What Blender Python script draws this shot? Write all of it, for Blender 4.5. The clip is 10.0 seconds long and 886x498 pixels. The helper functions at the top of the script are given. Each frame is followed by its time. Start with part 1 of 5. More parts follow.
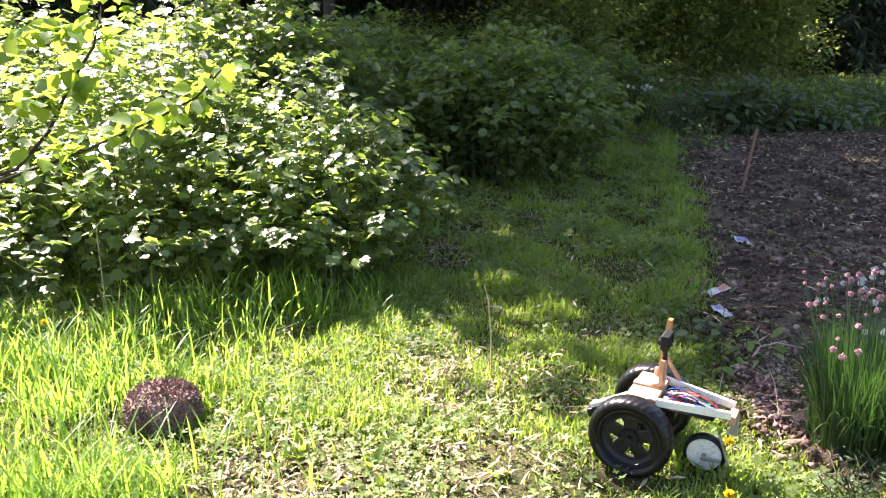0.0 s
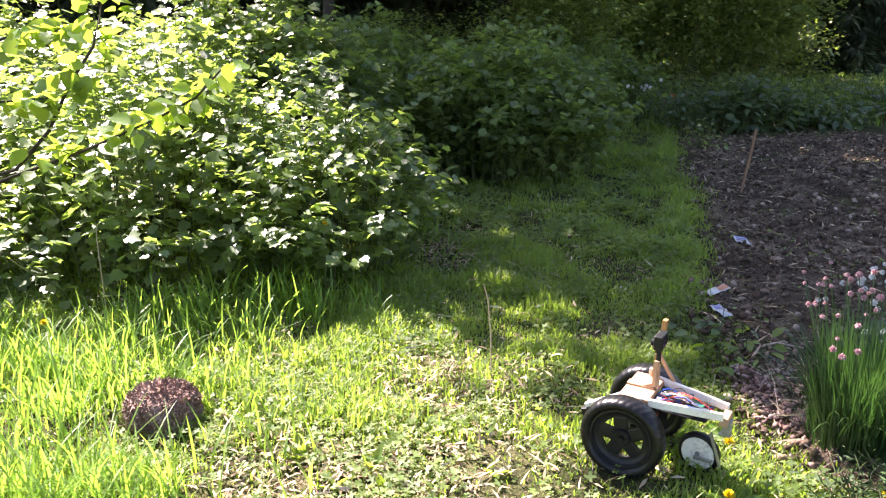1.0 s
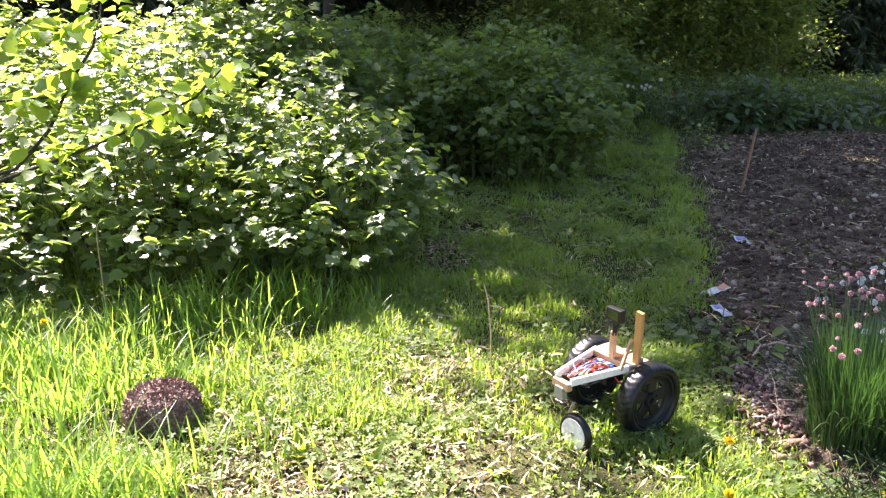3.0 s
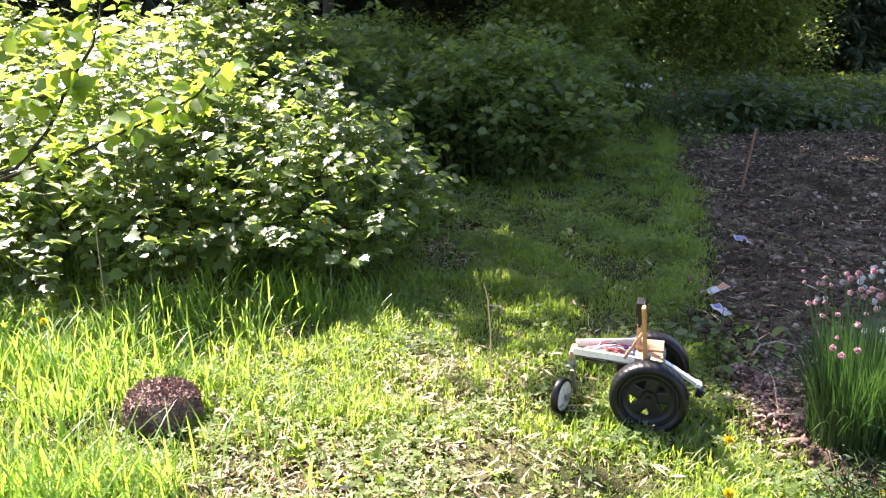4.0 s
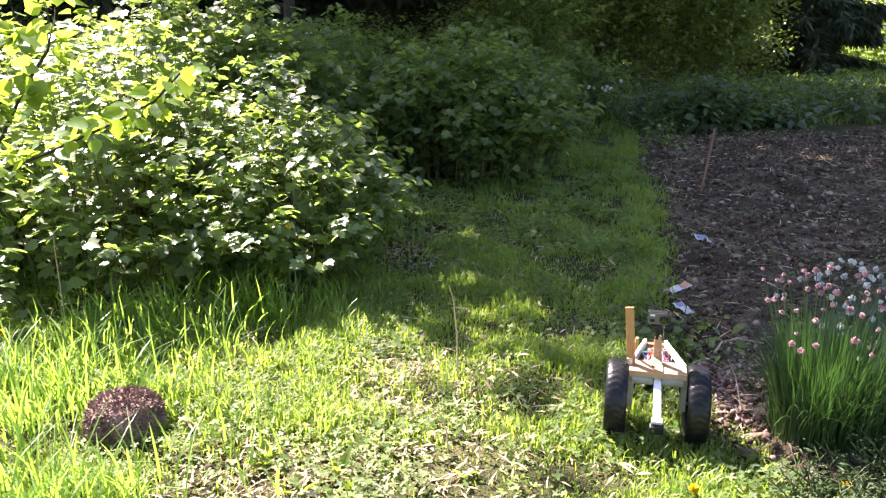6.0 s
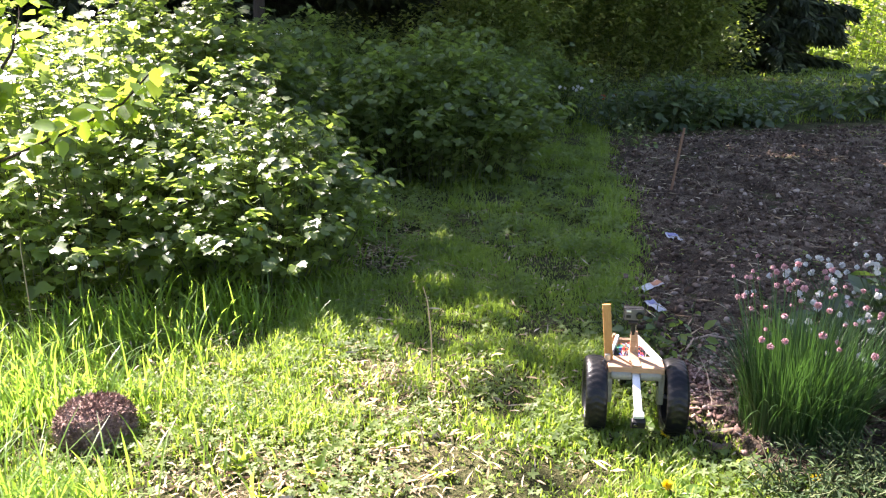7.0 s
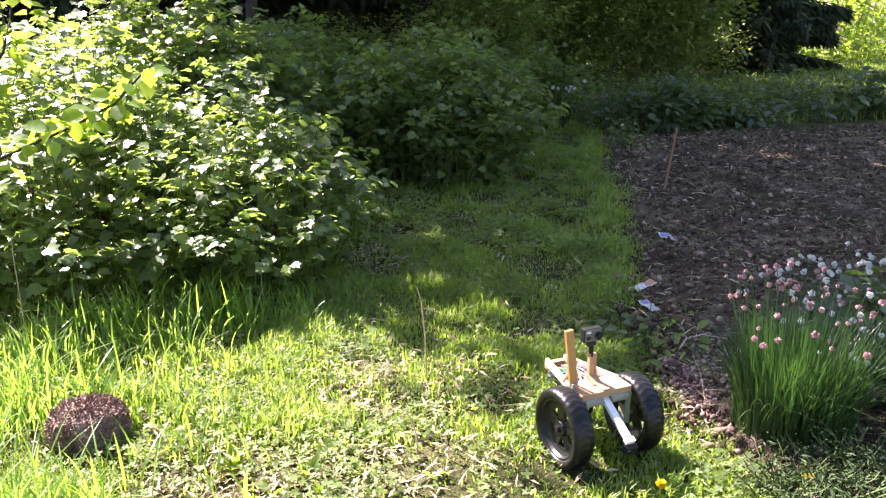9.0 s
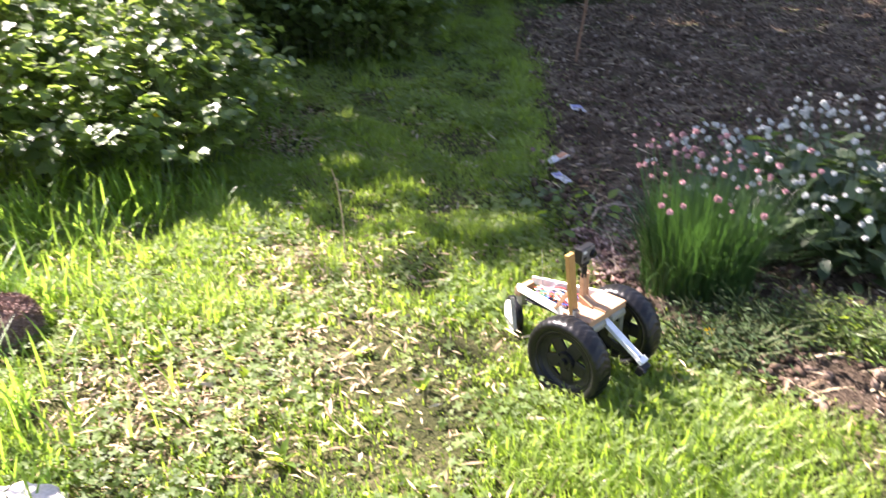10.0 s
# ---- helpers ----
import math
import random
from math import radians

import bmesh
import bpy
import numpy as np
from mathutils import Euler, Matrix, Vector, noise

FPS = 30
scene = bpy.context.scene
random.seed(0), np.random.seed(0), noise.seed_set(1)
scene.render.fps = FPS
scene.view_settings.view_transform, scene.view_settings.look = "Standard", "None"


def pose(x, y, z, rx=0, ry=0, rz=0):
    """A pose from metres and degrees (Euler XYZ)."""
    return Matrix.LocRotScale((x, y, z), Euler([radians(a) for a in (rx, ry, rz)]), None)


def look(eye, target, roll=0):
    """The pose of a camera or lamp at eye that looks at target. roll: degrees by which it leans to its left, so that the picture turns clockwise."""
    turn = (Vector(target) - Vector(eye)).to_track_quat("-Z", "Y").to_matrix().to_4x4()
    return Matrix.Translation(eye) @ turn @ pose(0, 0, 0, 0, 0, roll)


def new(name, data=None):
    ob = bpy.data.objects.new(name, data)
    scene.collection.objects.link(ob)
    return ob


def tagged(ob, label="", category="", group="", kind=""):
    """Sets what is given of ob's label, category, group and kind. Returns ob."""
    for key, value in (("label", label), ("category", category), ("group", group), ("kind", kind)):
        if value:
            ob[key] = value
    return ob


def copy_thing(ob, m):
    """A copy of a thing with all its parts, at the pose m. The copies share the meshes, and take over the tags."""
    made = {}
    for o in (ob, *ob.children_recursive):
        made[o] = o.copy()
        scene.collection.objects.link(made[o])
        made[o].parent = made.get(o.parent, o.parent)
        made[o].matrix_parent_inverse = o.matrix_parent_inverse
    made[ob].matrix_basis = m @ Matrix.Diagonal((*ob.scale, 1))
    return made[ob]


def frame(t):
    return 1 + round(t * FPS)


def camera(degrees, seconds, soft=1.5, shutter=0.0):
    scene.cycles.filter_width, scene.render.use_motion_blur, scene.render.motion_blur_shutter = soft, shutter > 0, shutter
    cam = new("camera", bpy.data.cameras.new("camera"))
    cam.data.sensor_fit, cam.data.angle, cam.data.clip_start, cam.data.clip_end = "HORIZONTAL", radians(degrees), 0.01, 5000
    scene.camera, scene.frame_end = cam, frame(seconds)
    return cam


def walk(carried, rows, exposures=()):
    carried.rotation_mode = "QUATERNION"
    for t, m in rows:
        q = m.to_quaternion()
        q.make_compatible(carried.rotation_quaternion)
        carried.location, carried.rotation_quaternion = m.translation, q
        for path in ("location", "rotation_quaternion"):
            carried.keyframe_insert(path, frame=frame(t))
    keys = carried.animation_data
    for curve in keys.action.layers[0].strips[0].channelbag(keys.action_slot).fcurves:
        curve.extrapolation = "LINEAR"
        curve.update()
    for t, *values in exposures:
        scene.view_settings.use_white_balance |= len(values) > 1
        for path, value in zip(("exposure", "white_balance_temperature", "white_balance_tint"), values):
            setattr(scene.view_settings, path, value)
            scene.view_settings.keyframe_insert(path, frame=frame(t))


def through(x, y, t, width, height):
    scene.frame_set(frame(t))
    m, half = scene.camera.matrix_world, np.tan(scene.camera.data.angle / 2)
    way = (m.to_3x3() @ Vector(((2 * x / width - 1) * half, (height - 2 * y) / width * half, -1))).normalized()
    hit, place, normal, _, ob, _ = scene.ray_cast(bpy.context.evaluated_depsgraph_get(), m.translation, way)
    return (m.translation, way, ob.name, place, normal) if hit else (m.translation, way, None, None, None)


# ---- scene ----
cam = camera(58.0, 10.0, soft=1.25, shutter=0.3)
EYE = (0.0, 0.0, 1.28)
TURNS = (
    (0.0, 73.0, 0.0, 0.0), (1.0, 73.0, 0.02, -0.03), (2.0, 73.01, 0.01, -0.02), (2.5, 73.0, 0.0, -0.02),
    (4.0, 72.92, 0.01, -0.04), (4.5, 72.91, 0.04, -0.07), (5.0, 72.87, 0.04, -0.08), (5.5, 73.09, 0.07, -1.59),
    (6.8, 73.16, 0.09, -4.1), (7.0, 73.17, 0.09, -4.67), (7.5, 73.17, 0.07, -4.79), (8.0, 73.16, 0.07, -4.79),
    (8.5, 73.17, 0.09, -4.89), (9.0, 73.19, 0.09, -5.15), (9.5, 72.89, 0.12, -5.32), (9.6, 72.54, 0.22, -5.5),
    (9.7, 70.68, 0.26, -7.51), (9.8, 67.12, 0.12, -8.75), (9.9, 65.6, 0.14, -9.9), (10.0, 64.52, 0.22, -11.6))
walk(cam, [(t, pose(*EYE, rx, ry, rz)) for t, rx, ry, rz in TURNS], exposures=((0.0, 2.70, 6850, 24), (10.0, 2.70, 6850, 24)))

# ---- light ----
SUN_AZ, SUN_EL = -36.0, 46.0          # degrees from +y towards +x, and above the horizon
world = bpy.data.worlds.new("world")
scene.world = world
world.use_nodes = True
wn = world.node_tree
sky = wn.nodes.new("ShaderNodeTexSky")
sky.sky_type, sky.sun_disc = "NISHITA", False
sky.sun_elevation, sky.sun_rotation = radians(SUN_EL), radians(SUN_AZ)
wn.nodes["Background"].inputs[1].default_value = 0.063
wn.links.new(sky.outputs[0], wn.nodes["Background"].inputs[0])
sun = new("sun", bpy.data.lights.new("sun", "SUN"))
sun.data.energy, sun.data.angle, sun.data.color = 5.0, radians(0.53), (1.0, 0.955, 0.91)
SUN_DIR = Vector((math.sin(radians(SUN_AZ)) * math.cos(radians(SUN_EL)), math.cos(radians(SUN_AZ)) * math.cos(radians(SUN_EL)), math.sin(radians(SUN_EL))))
sun.matrix_world = look(SUN_DIR * 40, (0, 0, 0))


# ---- materials ----
def nodes_of(name):
    m = bpy.data.materials.new(name)
    m.use_nodes = True
    t = m.node_tree
    return m, t, t.nodes["Principled BSDF"]


def node(t, kind, ins=None, **attrs):
    n = t.nodes.new(kind)
    for k, v in (ins or {}).items():
        if isinstance(v, bpy.types.NodeSocket):
            t.links.new(v, n.inputs[k])
        else:
            n.inputs[k].default_value = v
    for k, v in attrs.items():
        setattr(n, k, v)
    return n


def ramp(t, fac, stops):
    r = t.nodes.new("ShaderNodeValToRGB")
    t.links.new(fac, r.inputs[0])
    while len(r.color_ramp.elements) < len(stops):
        r.color_ramp.elements.new(0.5)
    for e, (p, c) in zip(r.color_ramp.elements, stops):
        e.position, e.color = p, (*c, 1)
    return r.outputs[0]


def leaf_mat(name, dark, mid, light, gloss=0.35, through=0.45, glow=(0.35, 0.5, 0.04), spec=0.75):
    """A thin leaf: coat-like gloss on top, light let through from behind."""
    m, t, p = nodes_of(name)
    g = node(t, "ShaderNodeNewGeometry")
    co = node(t, "ShaderNodeTexCoord")
    n1 = node(t, "ShaderNodeTexNoise", {"Vector": co.outputs["Object"], "Scale": 3.0, "Detail": 3.0})
    n2 = node(t, "ShaderNodeTexNoise", {"Vector": co.outputs["Object"], "Scale": 90.0, "Detail": 2.0})
    nc = node(t, "ShaderNodeMath", {0: n1.outputs[0], 1: 2.4, 2: -0.7}, operation="MULTIPLY_ADD", use_clamp=True)
    mx = node(t, "ShaderNodeMath", {0: g.outputs["Random Per Island"], 1: nc.outputs[0]}, operation="ADD")
    mh = node(t, "ShaderNodeMath", {0: mx.outputs[0], 1: 0.5}, operation="MULTIPLY")
    c = ramp(t, mh.outputs[0], ((0.2, dark), (0.5, mid), (0.8, light)))
    t.links.new(c, p.inputs["Base Color"])
    p.inputs["Roughness"].default_value = gloss
    p.inputs["Specular IOR Level"].default_value = spec
    b = node(t, "ShaderNodeBump", {"Strength": 0.25, "Distance": 0.004, "Height": n2.outputs[0]})
    t.links.new(b.outputs[0], p.inputs["Normal"])
    mc = node(t, "ShaderNodeMix", {"Factor": 0.6}, data_type="RGBA")
    t.links.new(c, mc.inputs["A"])
    mc.inputs["B"].default_value = (*glow, 1)
    tr = node(t, "ShaderNodeBsdfTranslucent", {"Color": mc.outputs["Result"]})
    ms = node(t, "ShaderNodeMixShader", {0: through, 1: p.outputs[0], 2: tr.outputs[0]})
    t.links.new(ms.outputs[0], t.nodes["Material Output"].inputs[0])
    return m


def rough_mat(name, stops, scale=6.0, fine=80.0, rough=0.85, bump=0.5, dist=0.01, metal=0.0, spec=0.3, stretch=None):
    """Two scales of noise for colour, bump from both."""
    m, t, p = nodes_of(name)
    co = node(t, "ShaderNodeTexCoord")
    vec = co.outputs["Object"]
    if stretch:
        vec = node(t, "ShaderNodeMapping", {"Vector": vec, "Scale": stretch}).outputs[0]
    a = node(t, "ShaderNodeTexNoise", {"Vector": vec, "Scale": scale, "Detail": 6.0, "Roughness": 0.6})
    b = node(t, "ShaderNodeTexNoise", {"Vector": vec, "Scale": fine, "Detail": 4.0, "Roughness": 0.7})
    s = node(t, "ShaderNodeMath", {0: a.outputs[0], 1: b.outputs[0]}, operation="ADD")
    h = node(t, "ShaderNodeMath", {0: s.outputs[0], 1: 0.5}, operation="MULTIPLY")
    t.links.new(ramp(t, h.outputs[0], stops), p.inputs["Base Color"])
    p.inputs["Roughness"].default_value, p.inputs["Metallic"].default_value = rough, metal
    p.inputs["Specular IOR Level"].default_value = spec
    bp = node(t, "ShaderNodeBump", {"Strength": bump, "Distance": dist, "Height": h.outputs[0]})
    t.links.new(bp.outputs[0], p.inputs["Normal"])
    return m


def island_mat(name, stops, rough=0.8, spec=0.3):
    """Colour by piece, for joined small things."""
    m, t, p = nodes_of(name)
    g = node(t, "ShaderNodeNewGeometry")
    co = node(t, "ShaderNodeTexCoord")
    b = node(t, "ShaderNodeTexNoise", {"Vector": co.outputs["Object"], "Scale": 150.0, "Detail": 3.0})
    t.links.new(ramp(t, g.outputs["Random Per Island"], stops), p.inputs["Base Color"])
    p.inputs["Roughness"].default_value = rough
    p.inputs["Specular IOR Level"].default_value = spec
    bp = node(t, "ShaderNodeBump", {"Strength": 0.4, "Distance": 0.004, "Height": b.outputs[0]})
    t.links.new(bp.outputs[0], p.inputs["Normal"])
    return m


M_CURRANT = leaf_mat("currant_leaf", (0.045, 0.072, 0.030), (0.084, 0.125, 0.045), (0.145, 0.20, 0.065), 0.44, 0.42, (0.55, 0.78, 0.10))
M_APPLE = leaf_mat("apple_leaf", (0.05, 0.10, 0.02), (0.085, 0.16, 0.03), (0.12, 0.22, 0.04), 0.4, 0.55, (0.62, 0.82, 0.06))
M_GRASS = leaf_mat("grass_blade", (0.075, 0.115, 0.028), (0.14, 0.20, 0.042), (0.23, 0.29, 0.07), 0.5, 0.50, (0.52, 0.78, 0.06), 0.5)
M_TALL = leaf_mat("tall_grass_blade", (0.06, 0.12, 0.018), (0.10, 0.19, 0.025), (0.15, 0.25, 0.035), 0.42, 0.50, (0.54, 0.84, 0.09), 0.6)
M_CLOVER = leaf_mat("clover_leaf", (0.06, 0.10, 0.030), (0.11, 0.17, 0.045), (0.20, 0.26, 0.09), 0.58, 0.45, (0.55, 0.70, 0.09), 0.4)
M_DARKLEAF = leaf_mat("dark_leaf", (0.028, 0.052, 0.022), (0.050, 0.088, 0.032), (0.088, 0.135, 0.048), 0.55, 0.32, (0.18, 0.32, 0.03))
M_HEDGE = leaf_mat("hedge_leaf", (0.085, 0.120, 0.035), (0.155, 0.21, 0.055), (0.29, 0.32, 0.09), 0.45, 0.46, (0.40, 0.55, 0.06))
M_NEEDLE = leaf_mat("needle", (0.032, 0.044, 0.027), (0.053, 0.072, 0.04), (0.085, 0.11, 0.055), 0.75, 0.15, (0.08, 0.14, 0.02), 0.3)
M_CHIVE = leaf_mat("chive_leaf", (0.017, 0.046, 0.014), (0.03, 0.074, 0.02), (0.054, 0.112, 0.028), 0.42, 0.22, (0.12, 0.3, 0.04))
M_WEED = leaf_mat("weed_leaf", (0.022, 0.045, 0.015), (0.04, 0.075, 0.024), (0.075, 0.12, 0.036), 0.68, 0.25, (0.16, 0.32, 0.04), 0.3)
M_STRAW = island_mat("straw", ((0.0, (0.21, 0.13, 0.075)), (0.5, (0.40, 0.30, 0.18)), (1.0, (0.54, 0.44, 0.30))))
M_CLOD = island_mat("soil_clod", ((0.0, (0.04, 0.026, 0.018)), (0.6, (0.12, 0.082, 0.06)), (0.9, (0.20, 0.145, 0.11)), (1.0, (0.38, 0.31, 0.25))), 0.95, 0.15)
M_CRUMB = island_mat("earth_crumb", ((0.0, (0.07, 0.045, 0.03)), (0.6, (0.20, 0.13, 0.09)), (1.0, (0.48, 0.36, 0.28))), 0.95, 0.1)
# reddish earth, with the brightness of a sunlit patch put into its colour
M_LUMP = island_mat("reddish_lump_lit", ((0.0, (0.13, 0.075, 0.062)), (0.6, (0.30, 0.19, 0.165)), (1.0, (0.52, 0.40, 0.36))), 0.95, 0.1)
M_GROUND = rough_mat("lawn_earth", ((0.36, (0.030, 0.032, 0.014)), (0.5, (0.070, 0.074, 0.030)), (0.64, (0.20, 0.165, 0.09))), 4.0, 90.0, 0.95, 1.0, 0.05, spec=0.1)
M_SOIL = rough_mat("garden_soil", ((0.38, (0.035, 0.024, 0.016)), (0.5, (0.105, 0.076, 0.052)), (0.62, (0.32, 0.25, 0.18))), 3.0, 110.0, 0.95, 1.0, 0.05, spec=0.15)
M_BARK = rough_mat("bark", ((0.3, (0.018, 0.013, 0.010)), (0.6, (0.05, 0.04, 0.032))), 8.0, 60.0, 0.9, 0.9, 0.02, stretch=(1, 1, 0.25))
M_STEM = rough_mat("green_stem", ((0.3, (0.05, 0.075, 0.025)), (0.7, (0.11, 0.13, 0.05))), 10.0, 90.0, 0.6, 0.3, 0.003)
M_STUMP = rough_mat("fibrous_peat", ((0.36, (0.11, 0.068, 0.055)), (0.5, (0.30, 0.195, 0.165)), (0.66, (0.55, 0.42, 0.37))), 14.0, 120.0, 0.95, 1.0, 0.015, spec=0.1)
M_BLEACHED = rough_mat("bleached_wood", ((0.35, (0.42, 0.36, 0.32)), (0.5, (0.60, 0.54, 0.50)), (0.68, (0.72, 0.67, 0.63))), 9.0, 90.0, 0.85, 0.5, 0.004)
M_TWIG = rough_mat("dry_pinkish_twig", ((0.3, (0.26, 0.17, 0.13)), (0.5, (0.42, 0.31, 0.25)), (0.7, (0.55, 0.45, 0.38))), 12.0, 90.0, 0.85, 0.4, 0.003)
M_WOOD = rough_mat("pale_pine", ((0.3, (0.29, 0.155, 0.080)), (0.5, (0.42, 0.25, 0.145)), (0.7, (0.52, 0.35, 0.23))), 5.0, 45.0, 0.6, 0.2, 0.002, stretch=(1, 9, 9))
M_STICK = rough_mat("varnished_stick", ((0.3, (0.33, 0.15, 0.045)), (0.5, (0.45, 0.23, 0.08)), (0.7, (0.52, 0.30, 0.12))), 5.0, 45.0, 0.45, 0.2, 0.002, stretch=(9, 9, 1))
M_STAKE = rough_mat("weathered_stake", ((0.3, (0.15, 0.085, 0.05)), (0.7, (0.28, 0.17, 0.11))), 6.0, 50.0, 0.85, 0.4, 0.004, stretch=(6, 6, 1))
M_CREAM = rough_mat("cream_paint", ((0.35, (0.62, 0.57, 0.47)), (0.5, (0.78, 0.74, 0.66)), (0.7, (0.84, 0.81, 0.75))), 9.0, 90.0, 0.5, 0.15, 0.001)
M_WHITEMETAL = rough_mat("white_coated_metal", ((0.35, (0.62, 0.64, 0.66)), (0.6, (0.82, 0.83, 0.84))), 20.0, 140.0, 0.35, 0.1, 0.001, metal=0.1, spec=0.5)
M_STEEL = rough_mat("dull_steel", ((0.35, (0.25, 0.25, 0.25)), (0.6, (0.5, 0.5, 0.5))), 20.0, 140.0, 0.4, 0.2, 0.001, metal=0.9)
M_RUBBER = rough_mat("black_rubber", ((0.40, (0.004, 0.004, 0.005)), (0.58, (0.009, 0.009, 0.010)), (0.72, (0.022, 0.019, 0.017))), 14.0, 160.0, 0.36, 0.35, 0.002, spec=0.32)
M_PLASTIC = rough_mat("black_plastic", ((0.35, (0.005, 0.005, 0.006)), (0.65, (0.015, 0.015, 0.016))), 14.0, 160.0, 0.42, 0.15, 0.001, spec=0.3)
M_GREY = rough_mat("grey_camera_shell", ((0.35, (0.09, 0.085, 0.083)), (0.65, (0.14, 0.13, 0.128))), 30.0, 200.0, 0.4, 0.1, 0.001, spec=0.5)
M_LENS = rough_mat("lens_glass", ((0.3, (0.004, 0.004, 0.006)), (0.7, (0.01, 0.01, 0.014))), 4.0, 20.0, 0.06, 0.0, 0.001, spec=0.8)
M_DISC = rough_mat("scuffed_white_disc", ((0.35, (0.45, 0.44, 0.40)), (0.5, (0.72, 0.71, 0.67)), (0.7, (0.80, 0.79, 0.76))), 12.0, 100.0, 0.5, 0.15, 0.001)
M_MOTOR = rough_mat("beige_motor", ((0.35, (0.19, 0.185, 0.14)), (0.65, (0.31, 0.30, 0.24))), 12.0, 100.0, 0.5, 0.1, 0.001)


def flat_mat(name, c, rough=0.5, vary=0.25):
    lo, hi = [v * (1 - vary) for v in c], [min(1, v * (1 + vary)) for v in c]
    return rough_mat(name, ((0.35, lo), (0.65, hi)), 25.0, 180.0, rough, 0.15, 0.001)


M_PCB = flat_mat("blue_board", (0.02, 0.09, 0.22), 0.4)
M_PCBG = flat_mat("green_board", (0.03, 0.16, 0.09), 0.4)
M_RED = flat_mat("red_wire", (0.55, 0.04, 0.03), 0.4)
M_ORANGE = flat_mat("orange_wire", (0.75, 0.20, 0.04), 0.4)
M_BLUE = flat_mat("blue_wire", (0.05, 0.15, 0.6), 0.4)
M_YELLOW = flat_mat("dandelion_yellow", (0.85, 0.60, 0.02), 0.7)
M_PINK = flat_mat("chive_pink", (0.50, 0.29, 0.31), 0.8)
M_WHITE = flat_mat("petal_white", (0.70, 0.70, 0.67), 0.7, 0.08)
M_PAPER = flat_mat("packet_paper", (0.55, 0.55, 0.57), 0.4, 0.1)
M_PRINT = flat_mat("packet_orange_print", (0.50, 0.24, 0.14), 0.4)
M_PRINTB = flat_mat("packet_blue_print", (0.22, 0.22, 0.40), 0.4)
M_POPPY = flat_mat("tulip_red", (0.65, 0.08, 0.02), 0.6)
M_HOUSE = flat_mat("white_render", (0.78, 0.76, 0.74), 0.9, 0.06)
M_ROOF = flat_mat("red_tile", (0.30, 0.09, 0.06), 0.8)


# ---- mesh tools ----
def mesh_from(name, verts, faces, mats, smooth=True):
    """verts (n,3) array; faces: list of equal-sided index arrays."""
    me = bpy.data.meshes.new(name)
    verts = np.asarray(verts, dtype=np.float32)
    me.vertices.add(len(verts))
    me.vertices.foreach_set("co", verts.ravel())
    loops = np.concatenate([np.asarray(f, dtype=np.int32).ravel() for f in faces])
    totals = np.concatenate([np.full(len(f), np.asarray(f).shape[1], dtype=np.int32) for f in faces])
    starts = np.concatenate(([0], np.cumsum(totals)[:-1])).astype(np.int32)
    me.loops.add(len(loops))
    me.loops.foreach_set("vertex_index", loops)
    me.polygons.add(len(totals))
    me.polygons.foreach_set("loop_start", starts)
    me.polygons.foreach_set("loop_total", totals)
    me.polygons.foreach_set("use_smooth", np.full(len(totals), smooth))
    me.update(calc_edges=True)
    for m in (mats if isinstance(mats, (list, tuple)) else [mats]):
        me.materials.append(m)
    return me


def scatter_mesh(name, tv, tf, pos, rot, size, mat):
    """Copies of a small template (tv, tf) joined into one mesh; rot is (n,3,3) with columns x, y, z."""
    tv, n, k = np.asarray(tv, float), len(pos), len(tv)
    size = np.asarray(size, float)
    size = size[:, None] if size.ndim == 1 else size
    v = np.einsum("nij,nkj->nki", rot, tv[None] * size[:, None, :]) + pos[:, None, :]
    off = (np.arange(n) * k)[:, None, None]
    return mesh_from(name, v.reshape(-1, 3), [(np.asarray(f)[None] + off).reshape(-1, np.asarray(f).shape[1]) for f in tf], mat)


def frames_of(az, pitch, roll):
    """Rotations: y axis of the leaf points to azimuth az, raised by pitch, turned about itself by roll."""
    y = np.stack([np.cos(az) * np.cos(pitch), np.sin(az) * np.cos(pitch), np.sin(pitch)], -1)
    s = np.stack([np.sin(az), -np.cos(az), np.zeros_like(az)], -1)
    u = np.cross(s, y)
    x = s * np.cos(roll)[:, None] + u * np.sin(roll)[:, None]
    z = np.cross(x, y)
    return np.stack([x, y, z], -1)


LOBED = np.array([(0, 0, 0), (0, .42, -.05), (.34, -.04, .05), (.52, .30, .06), (.36, .44, .04), (.40, .74, .0), (.17, .72, -.02), (0, 1.0, -.16),
                  (-.34, -.04, .05), (-.52, .30, .06), (-.36, .44, .04), (-.40, .74, .0), (-.17, .72, -.02)])
LOBED_F = [np.array([(1, 0, 2), (1, 2, 3), (1, 3, 4), (1, 4, 5), (1, 5, 6), (1, 6, 7), (1, 8, 0), (1, 9, 8), (1, 10, 9), (1, 11, 10), (1, 12, 11), (1, 7, 12)])]
OVAL = np.array([(0, 0, 0), (.27, .28, .06), (.27, .62, .03), (0, 1, -.12), (-.27, .62, .03), (-.27, .28, .06), (0, .45, -.02)])
OVAL_F = [np.array([(6, 0, 1), (6, 1, 2), (6, 2, 3), (6, 3, 4), (6, 4, 5), (6, 5, 0)])]
TUFT = np.array([(0, 0, 0), (.10, .5, .03), (0, 1, -.1), (-.10, .5, .03)])
TUFT_F = [np.array([(0, 1, 2, 3)])]
TREFOIL = np.array([(0, 0, 0)] + [(math.sin(a) * r, math.cos(a) * r, .12 * r) for a, r in
                    ((.0, .35), (.5, .95), (1.0, .85), (1.55, .35), (2.1, .9), (2.65, .9), (3.15, .35), (3.7, .9), (4.2, .9), (4.75, .35), (5.3, .85), (5.8, .95))])
